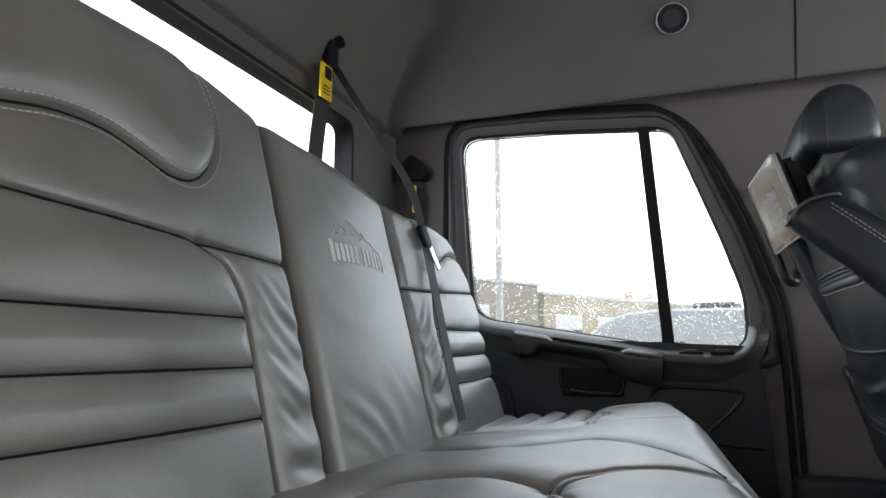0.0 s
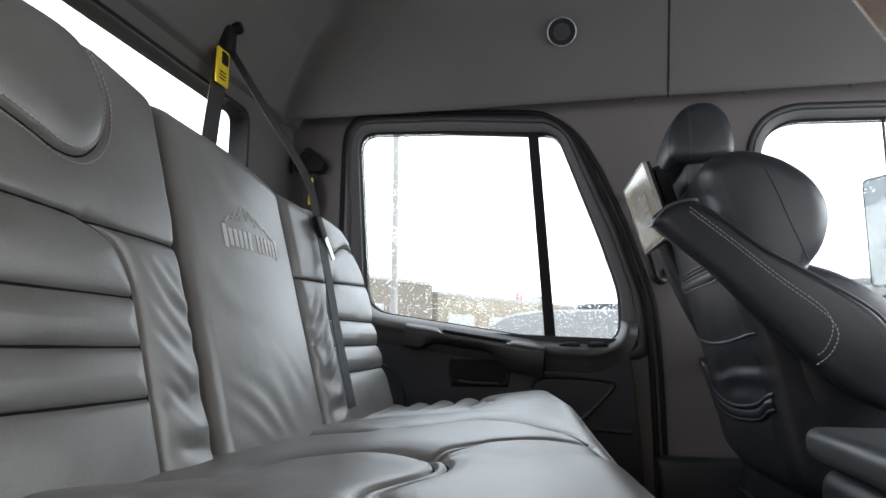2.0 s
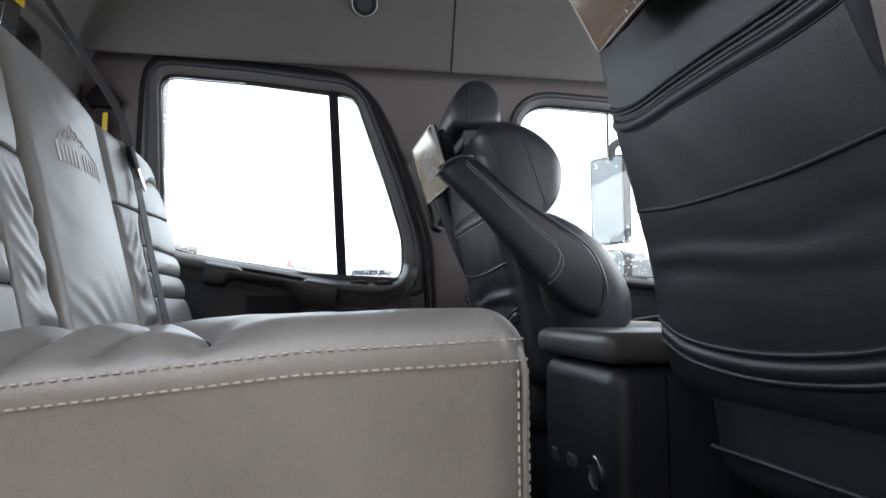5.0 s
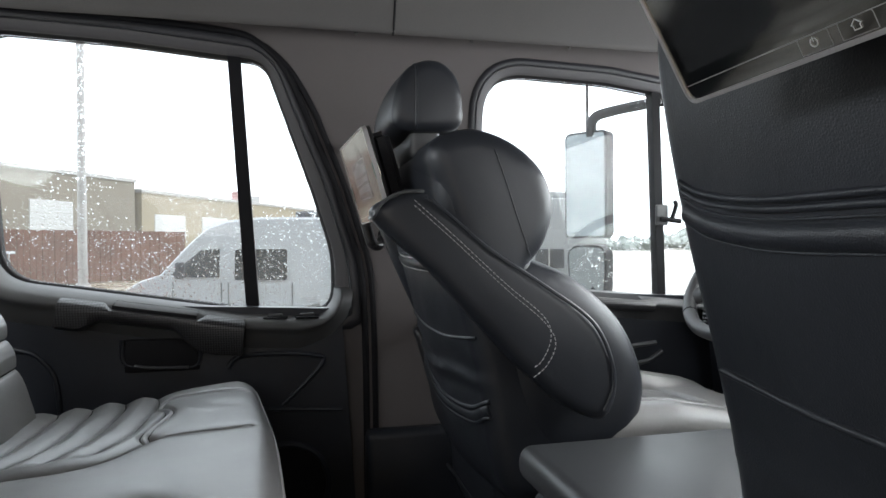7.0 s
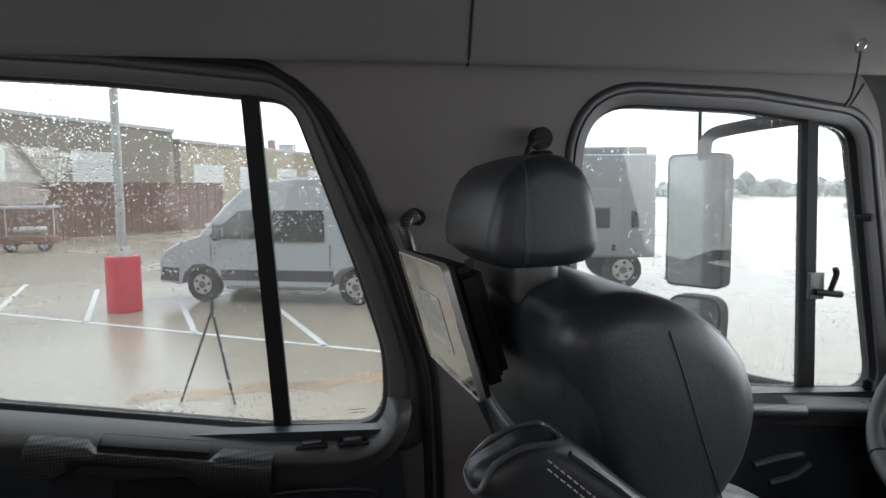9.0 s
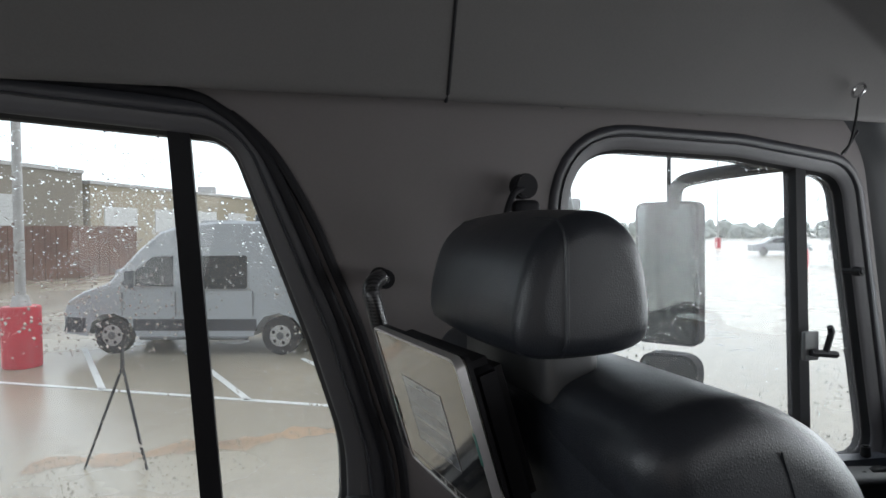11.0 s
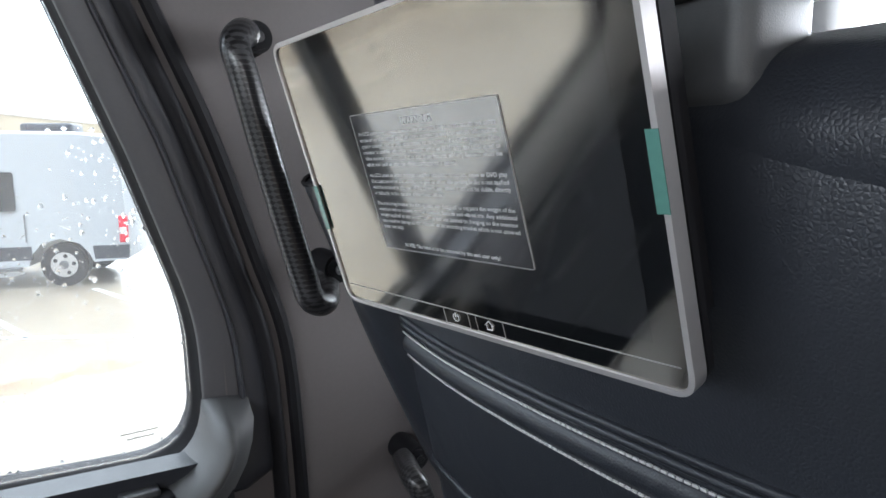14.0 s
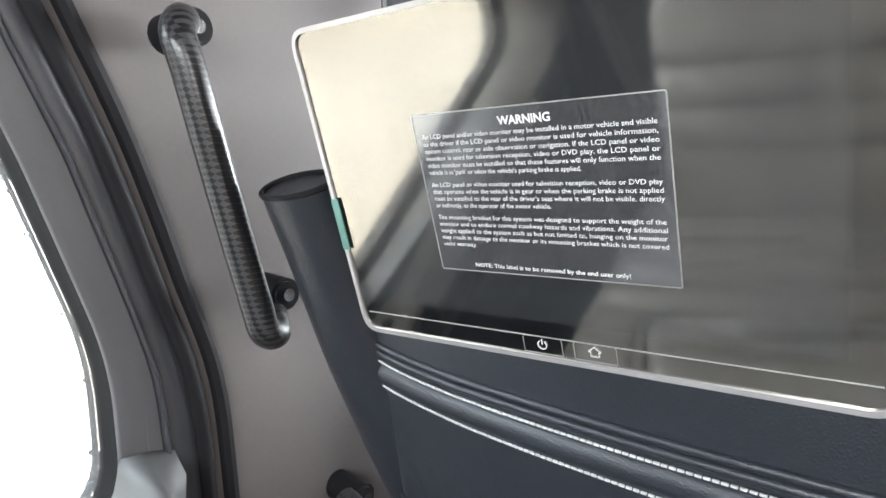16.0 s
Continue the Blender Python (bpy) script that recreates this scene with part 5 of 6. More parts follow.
belt2 = thing("side_seat_belt", (-0.30, 1.45, 1.27), "black side seat belt with a yellow tag at the rear corner", "seat belt", "rear seat belts")
part("anchor", turned(plate(rounded([(-0.306, 1.285, 0.02), (-0.25, 1.222, 0.012), (-0.262, 1.195, 0.012), (-0.345, 1.195, 0.012), (-0.355, 1.222, 0.012)], 5), [], 0.0, 0.045, side(False)), Matrix.Translation((0, -0.05, 0))), RUBBER, belt2, "black belt guide")
part("anchor_bolt", cyl((-0.306, 1.474, 1.248), (-0.306, 1.42, 1.248), 0.018, seg=20, bevel=0.004), RUBBER, belt2)
strap([(-0.30, 1.435, 1.19), (-0.295, 1.43, 1.0), (-0.28, 1.40, 0.80), (-0.2, 1.30, 0.5)], 0.045, (1, 0.2, 0), "strap", belt2, "black webbing")
part("tag", rbox(-0.291, -0.276, 1.402, 1.408, 1.08, 1.168, 0.003), YELLOW, belt2, "yellow belt tag")

belt3 = thing("front_seat_belt", (0.97, 1.44, 1.224), "black front seat belt guide on the pillar", "seat belt")
part("anchor", cyl((0.97, 1.455, 1.224), (0.97, 1.425, 1.224), 0.022, seg=20, bevel=0.004), RUBBER, belt3)
part("guide", rbox(0.945, 0.99, 1.41, 1.44, 1.15, 1.20, 0.01), RUBBER, belt3)
part("guide_loop", tube(smooth_line([(0.965, 1.43, 1.22), (0.945, 1.425, 1.21), (0.93, 1.42, 1.17), (0.945, 1.42, 1.15)], 6), 0.006, 8), RUBBER, belt3)
strap([(0.965, 1.43, 1.16), (0.98, 1.43, 0.9), (1.0, 1.42, 0.5)], 0.045, (1, 0, 0), "strap", belt3)

# ---------------------------------------------------------------- console
con = thing("centre_console", (1.15, 0.52, 0.0), "black plastic centre console with a padded lid between the front seats", "console")
bm = rbox(0.905, 1.45, 0.33, 0.71, 0.0, 0.452, 0.035, 5)
part("body", bm, DARK, con, "black plastic body")
part("lid", rbox(0.892, 1.46, 0.322, 0.718, 0.457, 0.512, 0.022, 5), SATIN, con, "satin black lid")
part("panel_joint", rbox(1.0, 1.004, 0.3285, 0.335, 0.02, 0.44, 0), RUBBER, con, smooth=False)
for y, z, w in ((0.625, 0.251, 0.016), (0.523, 0.259, 0.02)):
    o = part("outlet", rbox(0.8985, 0.91, y - w, y + w, z - 0.012, z + 0.012, 0.003), SATIN, con, "small outlet cover")
part("outlet_ring", tube([(0.903, 0.41 + 0.028 * math.cos(a), 0.262 + 0.028 * math.sin(a)) for a in (k * math.pi / 12 for k in range(24))], 0.003, 6, closed=True, up=(1, 0, 0)), CHROME, con, "round socket ring")

# ---------------------------------------------------------------- dash, wheel and windscreen
def front_pillar(mirror):
    """Padded windscreen pillar: rolls in from the door frame and turns out again at the glass."""
    at = side(mirror)
    rows = []
    for k in range(41):
        z = 0.62 + 0.80 * k / 40
        g, e = 1.715 + (1.252 - z) * 0.165, SCREEN_EDGE(z)
        top = max(0.0, (z - 1.26) / 0.16)
        g -= 0.09 * top ** 2
        line = smooth_line([(g + 0.058, 0.004, z), (g + 0.075, -0.012, z), (g + 0.105, -0.030 - 0.02 * top, z), (e - 0.045, -0.036 - 0.03 * top, z), (e - 0.012, -0.033 - 0.02 * top, z), (e, -0.022, z), (e + 0.005, 0.004, z), (e + 0.006, 0.04, z)], 5)
        rows.append([at(q.x, q.z, q.y) for q in line])
    bm = bmesh.new()
    grid = [[bm.verts.new(p) for p in r] for r in rows]
    for a, b in zip(grid, grid[1:]):
        for k in range(len(a) - 1):
            bm.faces.new((a[k], a[k + 1], b[k + 1], b[k]))
    ob = part("pillar_front", bm, SATIN, crease=80)
    tagged(ob, "grey vinyl-covered windscreen pillar", "pillar", kind="structure")
    seal = part("trim", tube([at(SCREEN_EDGE(z) + 0.004, z, 0.0) for z in (0.70, 0.85, 1.0, 1.15, 1.30, 1.40)], 0.006, 8), RUBBER)
    tagged(seal, "black rubber windscreen seal along the pillar", "seal", kind="structure")


front_pillar(False)
front_pillar(True)
for x, z in ((1.843, 1.153), (1.895, 0.989)):
    s = part("pillar_screw", cyl((x, WALL - 0.028, z), (x, WALL - 0.039, z), 0.007, seg=12, bevel=0.002), RUBBER)
    tagged(s, "dark screw in the windscreen pillar", "screw", "pillar screws")
dash = thing("dashboard", (1.85, MID, 0.0), "black dashboard with a silver instrument surround", "dashboard")
part("body", pad([Vector(q) for q in ((1.72, 0.40), (1.70, 0.60), (1.76, 0.74), (1.85, 0.80), (2.05, 0.80), (2.05, 0.30), (1.80, 0.30))], 2 * MID - WALL + 0.04, WALL - 0.08, 0.03), DARK, dash)
TRIM = mat("pale_dash_trim", (0.15, 0.175, 0.178), 0.35, metal=0.3, vary=0.08)
part("instrument_surround", pad([Vector(q) for q in ((1.672, 0.575), (1.675, 0.63), (1.70, 0.72), (1.74, 0.765), (1.77, 0.74), (1.70, 0.60), (1.70, 0.575))], 0.78, 1.345, 0.015), TRIM, dash, "pale silver-teal instrument surround")
for y, z, x in ((0.86, 0.70, 1.69), (1.295, 0.70, 1.689), (1.295, 0.615, 1.672)):
    vm = pose(x, y, z, 0, 24 if z > 0.65 else 6, 0)
    vent = part("air_vent", turned(rbox(-0.008, 0.004, -0.042, 0.042, -0.036, 0.036, 0.005), vm), RUBBER, dash, "black louvred air vent")
    for k in range(6):
        part("louvre", turned(rbox(-0.013, -0.004, -0.036, 0.036, -0.0012, 0.0012, 0), vm @ pose(0, 0, -0.027 + 0.0108 * k, 0, 25, 0)), SATIN, vent, smooth=False)
for y in (0.98, 1.12):
    part("gauge", turned(cyl((0, 0, 0), (-0.004, 0, 0), 0.05, seg=32, bevel=0.002), pose(1.695, y, 0.695, 0, 24, 0)), DARKGLASS, dash, "round dark gauge")
wheel = thing("steering_wheel", (1.60, 1.04, 0.76), "black leather steering wheel with silver spokes", "steering wheel")
WM = pose(1.612, 1.035, 0.768, 0, -48, 0)
wp = lambda a, r, h=0.0: WM @ Vector((r * math.cos(a), r * math.sin(a), h))
RIM = mat("grey_wheel_leather", (0.075, 0.075, 0.078), 0.45, vary=0.1, bump=0.3, bump_scale=500)
part("rim", tube([wp(k * math.pi / 40, 0.202) for k in range(80)], 0.0165, 14, closed=True), RIM, wheel, "grey leather-wrapped rim")
wz = WM.to_3x3() @ Vector((0, 0, 1))
for sg in (1, -1):
    part("grip_insert", tube([wp(sg * (0.55 + 0.05 * k), 0.2025, 0.0015) for k in range(13)], 0.0172, 12), CARBON, wheel, "glossy carbon-look rim insert")
    part("rim_seam", tube([wp(sg * (1.18 + 0.02 * k), 0.202, 0.0) for k in range(2)], 0.0174, 12), RUBBER, wheel)
    part("rim_seam", tube([wp(sg * (2.45 + 0.02 * k), 0.202, 0.0) for k in range(2)], 0.0174, 12), RUBBER, wheel)
    part("upper_spoke", tube([wp(sg * 1.57, 0.06, -0.03), wp(sg * 1.57, 0.13, -0.022), wp(sg * 1.56, 0.18, -0.008), wp(sg * 1.53, 0.198, 0.0)], 0.026, 12, flat=0.35, up=wz), RIM, wheel, "grey leather spoke")
    part("thumb_trim", tube(smooth_line([wp(sg * 1.40, 0.187, 0.006), wp(sg * 1.28, 0.192, 0.010), wp(sg * 1.22, 0.178, 0.006), wp(sg * 1.36, 0.160, 0.0)], 5, closed=True), 0.003, 6, closed=True), CHROME, wheel, "silver trim round the thumb rest")
    part("lower_spoke", tube([wp(sg * 2.12, 0.06, -0.028), wp(sg * 2.12, 0.11, -0.022), wp(sg * 2.13, 0.145, -0.014)], 0.024, 12, flat=0.3, up=wz), CHROME, wheel, "bright silver lower spoke")
    part("spoke_cover", tube([wp(sg * 2.13, 0.14, -0.015), wp(sg * 2.14, 0.18, -0.006), wp(sg * 2.15, 0.198, 0.0)], 0.030, 12, flat=0.4, up=wz), RIM, wheel, "grey leather spoke end")
    for q in range(3):
        part("wheel_button", turned(cyl((0, 0, -0.006), (0, 0, 0.004), 0.009, 0.008, 14, 0.002), WM @ Matrix.Translation((-0.006 + 0.0 * q, sg * (0.085 + 0.026 * q), -0.012))), RUBBER, wheel, "black round button")
part("hub", turned(cyl((0, 0, -0.05), (0, 0, -0.012), 0.078, 0.066, 40, 0.010), WM), RIM, wheel, "grey hub pad")
part("hub_ring", tube([wp(k * math.pi / 20, 0.052, -0.010) for k in range(40)], 0.007, 8, closed=True, up=wz), CHROME, wheel, "round silver hub ring")
part("hub_badge", turned(cyl((0, 0, -0.012), (0, 0, -0.006), 0.044, 0.04, 32, 0.002), WM), SILVER, wheel, "round silver centre cap")
part("stalk", cyl((1.66, 1.10, 0.76), (1.62, 1.24, 0.80), 0.009, 0.014, 12, 0.003), RUBBER, wheel)
part("column", cyl((1.62, 1.04, 0.735), (1.85, 1.04, 0.52), 0.045), DARK, wheel)
keys = thing("key_ring", (1.70, 1.25, 0.46), "keys with a pale blue tag hanging in the ignition", "keys")
part("tag", turned(rbox(-0.002, 0.002, -0.016, 0.016, -0.06, 0.0, 0.002), pose(1.72, 1.265, 0.445, 12, 0, 20)), mat("blue_tag", (0.18, 0.42, 0.5), 0.4), keys, "pale blue key tag")
part("key", turned(rbox(-0.002, 0.002, -0.012, 0.012, -0.035, 0.02, 0.002), pose(1.705, 1.235, 0.47, -8, 0, 0)), RUBBER, keys)

catch = thing("vent_window_latch", (1.65, 1.475, 0.92), "black vent window latch on the divider bar", "latch")
part("plate", rbox(1.602, 1.64, 1.462, 1.472, 0.875, 0.935, 0.003), SATIN, catch)
part("lever", tube([(1.612, 1.456, 0.893), (1.64, 1.452, 0.890), (1.672, 1.45, 0.886)], 0.0075, 8), RUBBER, catch)
part("thumb_lever", tube(smooth_line([(1.645, 1.452, 0.892), (1.652, 1.45, 0.915), (1.657, 1.449, 0.935), (1.652, 1.449, 0.945)], 5), 0.0065, 8), RUBBER, catch)
knob = thing("lock_knob", (1.755, 1.45, 0.66), "small black door lock knob", "knob")
part("stem", cyl((1.752, 1.45, 0.62), (1.752, 1.45, 0.665), 0.006), RUBBER, knob)
part("head", cyl((1.752, 1.45, 0.665), (1.752, 1.45, 0.69), 0.011, 0.009, 16, 0.003), RUBBER, knob)
sc = part("windscreen", plate(rounded([(2 * MID - 1.49, 1.40, 0.06), (1.49, 1.40, 0.06), (1.49, 0.76, 0.06), (2 * MID - 1.49, 0.76, 0.06)], 5), [], 0, 0.005, lambda a, b, d: (2.06 - (b - 0.7) * 0.18 + d, a, b)), PANE, smooth=False)
sc.visible_shadow = False
tagged(sc, "clear windscreen glass", "windscreen", kind="structure")

# outside mirror on the driver's door
mir = thing("door_mirror", (1.60, 1.86, 0.9), "tall black-framed door mirror on a bent arm, wet with rain", "mirror")
mm = Matrix((Vector((0.094, -0.142, 0)).normalized(), Vector((0, 0, 1)), Vector((0.094, -0.142, 0)).normalized().cross(Vector((0, 0, 1))))).transposed().to_4x4()
mm.translation = (1.582, 1.891, 1.025)
mput = lambda u, v, d: mm @ Vector((u, v, d))
big = rounded([(-0.085, 0.195, 0.025), (0.085, 0.195, 0.025), (0.085, -0.185, 0.025), (-0.085, -0.185, 0.025)], 5)
small = rounded([(-0.08, -0.21, 0.05), (0.085, -0.21, 0.05), (0.078, -0.40, 0.04), (-0.065, -0.40, 0.04)], 5)
for o in (big, small):
    part("housing", plate(o, [], -0.05, -0.002, mput), RUBBER, mir, "black mirror housing")
    part("mirror_glass", plate(offset(o, -0.008), [], -0.003, 0.001, mput), MIRROR, mir, "mirror glass", smooth=False)
part("arm", tube(smooth_line([(1.60, 1.88, 1.20), (1.605, 1.87, 1.262), (1.66, 1.83, 1.285), (1.80, 1.72, 1.305), (1.92, 1.58, 1.31)], 6), 0.018, 12), RUBBER, mir, "bent black mirror arm")
part("arm", tube(smooth_line([(1.60, 1.88, 0.66), (1.66, 1.82, 0.60), (1.80, 1.70, 0.58), (1.92, 1.56, 0.58)], 6), 0.018, 12), RUBBER, mir)
part("antenna", cyl((1.59, 1.89, 1.2), (1.59, 1.89, 1.75), 0.006, 0.003, 8), RUBBER, mir, "thin black antenna")

visor = thing("sun_visor", (1.66, 1.05, 1.38), "dark sun visor folded up at the windscreen header", "sun visor")
part("panel", turned(rbox(-0.11, 0.11, -0.22, 0.22, -0.012, 0.012, 0.010), pose(1.70, 0.96, roof_at(1.70, 0.96) - 0.03, 0, 22, 0)), SATIN, visor, "padded dark visor panel")
part("hinge", cyl((1.78, 1.14, roof_at(1.78, 1.14) - 0.045), (1.78, 1.20, roof_at(1.78, 1.20) - 0.03), 0.008), RUBBER, visor)
lock = thing("vent_lock_knob", (1.748, 1.462, 1.06), "small black knob on the window edge", "knob")
part("head", cyl((1.745, 1.475, 1.055), (1.745, 1.452, 1.055), 0.011, 0.009, 16, 0.003), RUBBER, lock)
part("stem", cyl((1.745, 1.50, 1.055), (1.745, 1.473, 1.055), 0.005, seg=10), RUBBER, lock)

for a, w, z in ((0.588, 0.036, 0.682), (0.594, 0.026, 0.676)):
    part("maker_mark", rbox(a, a + w, WALL + 0.0288, WALL + 0.0294, z, z + 0.0012, 0), STEEL, bpy.data.objects["window_1"], "faint etched mark on the glass", smooth=False)
# ---------------------------------------------------------------- the yard outside
G = -1.15
gm = bmesh.new()
bmesh.ops.create_grid(gm, x_segments=2, y_segments=2, size=900, matrix=Matrix.Translation((0, 0, G)))
ground = part("ground", gm, CONCRETE, smooth=False)
tagged(ground, "wet pale concrete yard", "ground", kind="structure")


def stripe(name, a, b, w=0.1):
    a, b = Vector((*a, 0)), Vector((*b, 0))
    n = (b - a).normalized().cross(Vector((0, 0, 1))) * w / 2
    bm = bmesh.new()
    lo = [bm.verts.new((q.x, q.y, G + 0.001)) for q in (a - n, b - n, b + n, a + n)]
    hi = [bm.verts.new((q.co.x, q.co.y, G + 0.006)) for q in lo]
    bm.faces.new(hi)
    for k in range(4):
        bm.faces.new((lo[k - 1], lo[k], hi[k], hi[k - 1]))
    ob = part(name, bm, PAINT, smooth=False)
    tagged(ob, "white painted parking line on wet concrete", "parking line", "parking lines", kind="structure")


d = Vector((0.84, -0.545)).normalized()
e = Vector((0.26, -0.96)).normalized()
o = Vector((-1.54, 11.0))
stripe("line_long", o - d * 9, o + d * 6)
for k in range(-3, 4):
    p = o + d * (2.45 * k)
    stripe("line_bay", p, p - e * 4.2)

RUST = mat("rust_stain", (0.20, 0.125, 0.065), 0.35, vary=0.35, scale=1.5, grain=9)
sm = bmesh.new()
left, right = [], []
for k in range(41):
    q = Vector((-1.6 + k * 0.13, 7.9 + 0.012 * (k - 20) + 0.08 * math.sin(k * 0.7), 0))
    wdt = 0.16 + 0.07 * math.sin(k * 1.3) + 0.05 * math.sin(k * 2.9)
    left.append(sm.verts.new((q.x, q.y - wdt, G + 0.003)))
    right.append(sm.verts.new((q.x, q.y + wdt, G + 0.003)))
for k in range(40):
    sm.faces.new((left[k], left[k + 1], right[k + 1], right[k]))
tagged(part("stain", sm, RUST, smooth=False), "rust-brown runoff stain across the wet concrete", "stain", kind="structure")

lamp_post = thing("lamp_post", (-3.24, 13.35, G), "grey steel lamp post on a red painted concrete base", "lamp post", "yard lamp posts")
part("base", cyl((-3.24, 13.35, G), (-3.24, 13.35, G + 1.06), 0.31, seg=32, bevel=0.02), RED, lamp_post, "red painted round concrete base")
part("collar", cyl((-3.24, 13.35, G + 1.06), (-3.24, 13.35, G + 1.25), 0.17, 0.12, 16, 0.01), STEEL, lamp_post, "grey anchor collar")
part("pole", cyl((-3.24, 13.35, G + 1.2), (-3.24, 13.35, G + 9.5), 0.085, 0.06, 16), STEEL, lamp_post, "tall steel pole")
part("lamp_head", rbox(-3.6, -2.9, 13.2, 13.5, G + 9.5, G + 9.65, 0.04), STEEL, lamp_post, "flat lamp head")

# tripod
tri = thing("tripod", (-0.65, 7.38, G), "thin black camera tripod standing in the rain", "tripod")
tt = Vector((-0.66, 7.4, G + 1.0))
for q in ((-1.03, 7.47), (-0.44, 7.25), (-0.55, 7.75)):
    part("leg", cyl((*q, G), tt, 0.012, 0.015, 8), RUBBER, tri, "thin black leg")
part("head", cyl(tt, tt + Vector((0, 0, 0.16)), 0.022, 0.016, 10, 0.004), RUBBER, tri)


# ---------------------------------------------------------------- parked van
def wheel_at(parent, p, axis, r=0.35, w=0.24):
    """A road wheel; axis points outwards from the vehicle."""
    p, axis = Vector(p), Vector(axis).normalized()
    wo = part("wheel", cyl(p - axis * w, p, r, seg=28, bevel=0.03), RUBBER, parent, "black tyre")
    part("rim", cyl(p - axis * 0.01, p + axis * 0.006, r * 0.62, r * 0.58, 24, 0.01), STEEL, wo, "grey steel rim")
    part("hub", cyl(p, p + axis * 0.02, r * 0.2, seg=12), SATIN, wo)
    for k in range(5):
        a = k * 2 * math.pi / 5
        s = axis.orthogonal().normalized()
        s = Matrix.Rotation(a, 3, axis) @ s
        part("rim_hole", cyl(p + s * r * 0.4, p + s * r * 0.4 + axis * 0.009, r * 0.09, seg=10), RUBBER, wo)


VB = Vector((1.10, 12.85, G))
vf = (Vector((-1.914, 14.035, G)) - VB).normalized()
vs = Vector((vf.y, -vf.x, 0))      # towards the far side
if vs.y < 0:
    vs = -vs
van_m = Matrix((vf, vs, Vector((0, 0, 1)))).transposed().to_4x4()
van_m.translation = VB
van = thing("van", VB, "white panel van with dark side windows, parked in the rain", "van")
vput = lambda u, v, d: van_m @ Vector((u, d, v))
body = [Vector(q) for q in ((-0.98, 0.42), (-1.03, 0.75), (-1.0, 1.6), (-0.93, 2.30), (-0.80, 2.44), (-0.3, 2.50), (1.2, 2.52), (1.9, 2.46), (2.35, 2.32), (2.75, 1.98), (3.35, 1.36), (3.85, 1.20), (4.15, 1.02), (4.25, 0.80), (4.24, 0.42), (3.78, 0.36), (3.70, 0.62), (3.5, 0.78), (3.25, 0.80), (3.0, 0.70), (2.86, 0.50), (2.80, 0.36), (0.50, 0.36), (0.44, 0.55), (0.28, 0.74), (0.0, 0.80), (-0.28, 0.72), (-0.42, 0.55), (-0.48, 0.40))]
bm = bmesh.new()
rings = []
W_VAN = 2.0
prof = []
for dpt, k in ((0.0, 0.045), (0.05, 0.0), (W_VAN - 0.05, 0.0), (W_VAN, 0.045)):
    rowv = []
    for q in body:
        lean = 0.10 * max(0, (q.y - 1.2) / 1.3) * (1 if dpt < 1 else -1)
        rowv.append(bm.verts.new(vput(q.x * (1 - k * 0.3) + 0.3 * k, q.y * (1 - k * 0.4), dpt + lean)))
    prof.append(rowv)
for a, b in zip(prof, prof[1:]):
    for i in range(len(body)):
        bm.faces.new((a[i - 1], a[i], b[i], b[i - 1]))
bm.faces.new(prof[0])
bm.faces.new(prof[-1][::-1])
part("body", bm, WHITE, van, "white painted body")


def van_glass(pts, name, label, material=DARKGLASS):
    vs2 = [Vector(q) for q in pts]
    part(name, plate(vs2, [], -0.004, 0.03, lambda u, v, dd: vput(u, v, dd + 0.10 * max(0, (v - 1.2) / 1.3))), material, van, label, smooth=False)


van_glass([(2.05, 1.30), (2.05, 1.88), (2.45, 1.86), (3.10, 1.36), (3.0, 1.30)], "window", "dark front door window")
van_glass(rounded([(0.62, 1.25, 0.05), (0.62, 1.87, 0.05), (1.72, 1.87, 0.05), (1.72, 1.25, 0.05)], 3), "window", "dark side window")
van_glass([(-0.48, 0.44), (-1.0, 0.44), (-1.02, 0.66), (-0.46, 0.66)], "cladding", "black lower cladding", DARK)
van_glass([(0.44, 0.46), (0.44, 0.68), (2.84, 0.68), (2.84, 0.46)], "cladding", "black lower cladding", DARK)
van_glass([(3.8, 0.42), (3.78, 0.70), (4.16, 0.72), (4.22, 0.44)], "cladding", "black front bumper corner", DARK)
van_glass([(3.75, 1.0), (3.72, 1.14), (4.06, 1.04), (4.1, 0.94)], "headlight", "grey headlight", STEEL)
part("tail_light", turned(rbox(-1.01, -0.88, -0.035, 0.06, 0.70, 1.14, 0.02), van_m), RED, van, "red tail light")
part("tail_light_lens", turned(rbox(-1.0, -0.89, -0.042, -0.03, 0.84, 0.95, 0.004), van_m), PAINT, van, "pale reversing lens")
for u in (0.5, 1.85, 2.0, 3.05):
    van_glass([(u, 0.75), (u, 1.2), (u + 0.012, 1.2), (u + 0.012, 0.75)], "door_joint", "", SATIN)
part("step", turned(rbox(0.6, 2.7, -0.08, 0.05, 0.30, 0.36, 0.02), van_m), SATIN, van, "grey side step")
bm = turned(rbox(2.72, 2.86, -0.28, -0.1, 1.28, 1.62, 0.04), van_m)
part("mirror", bm, DARK, van, "black door mirror")
part("roof_vent", turned(rbox(-0.1, 0.7, 0.7, 1.3, 2.48, 2.66, 0.05), van_m), DARK, van, "dark roof vent")
part("windscreen", turned(plate([Vector(q) for q in ((0.12, 0.0), (1.88, 0.0), (1.78, 0.86), (0.22, 0.86))], [], 0.0, 0.01, lambda u, v, dd: (3.36 - v * 0.72 + dd + 0.012, u, 1.38 + v * 0.70)), van_m), DARKGLASS, van, "dark windscreen", smooth=False)
part("grille", turned(rbox(4.22, 4.27, 0.35, 1.65, 0.6, 0.98, 0.02), van_m), DARK, van, "dark front grille")
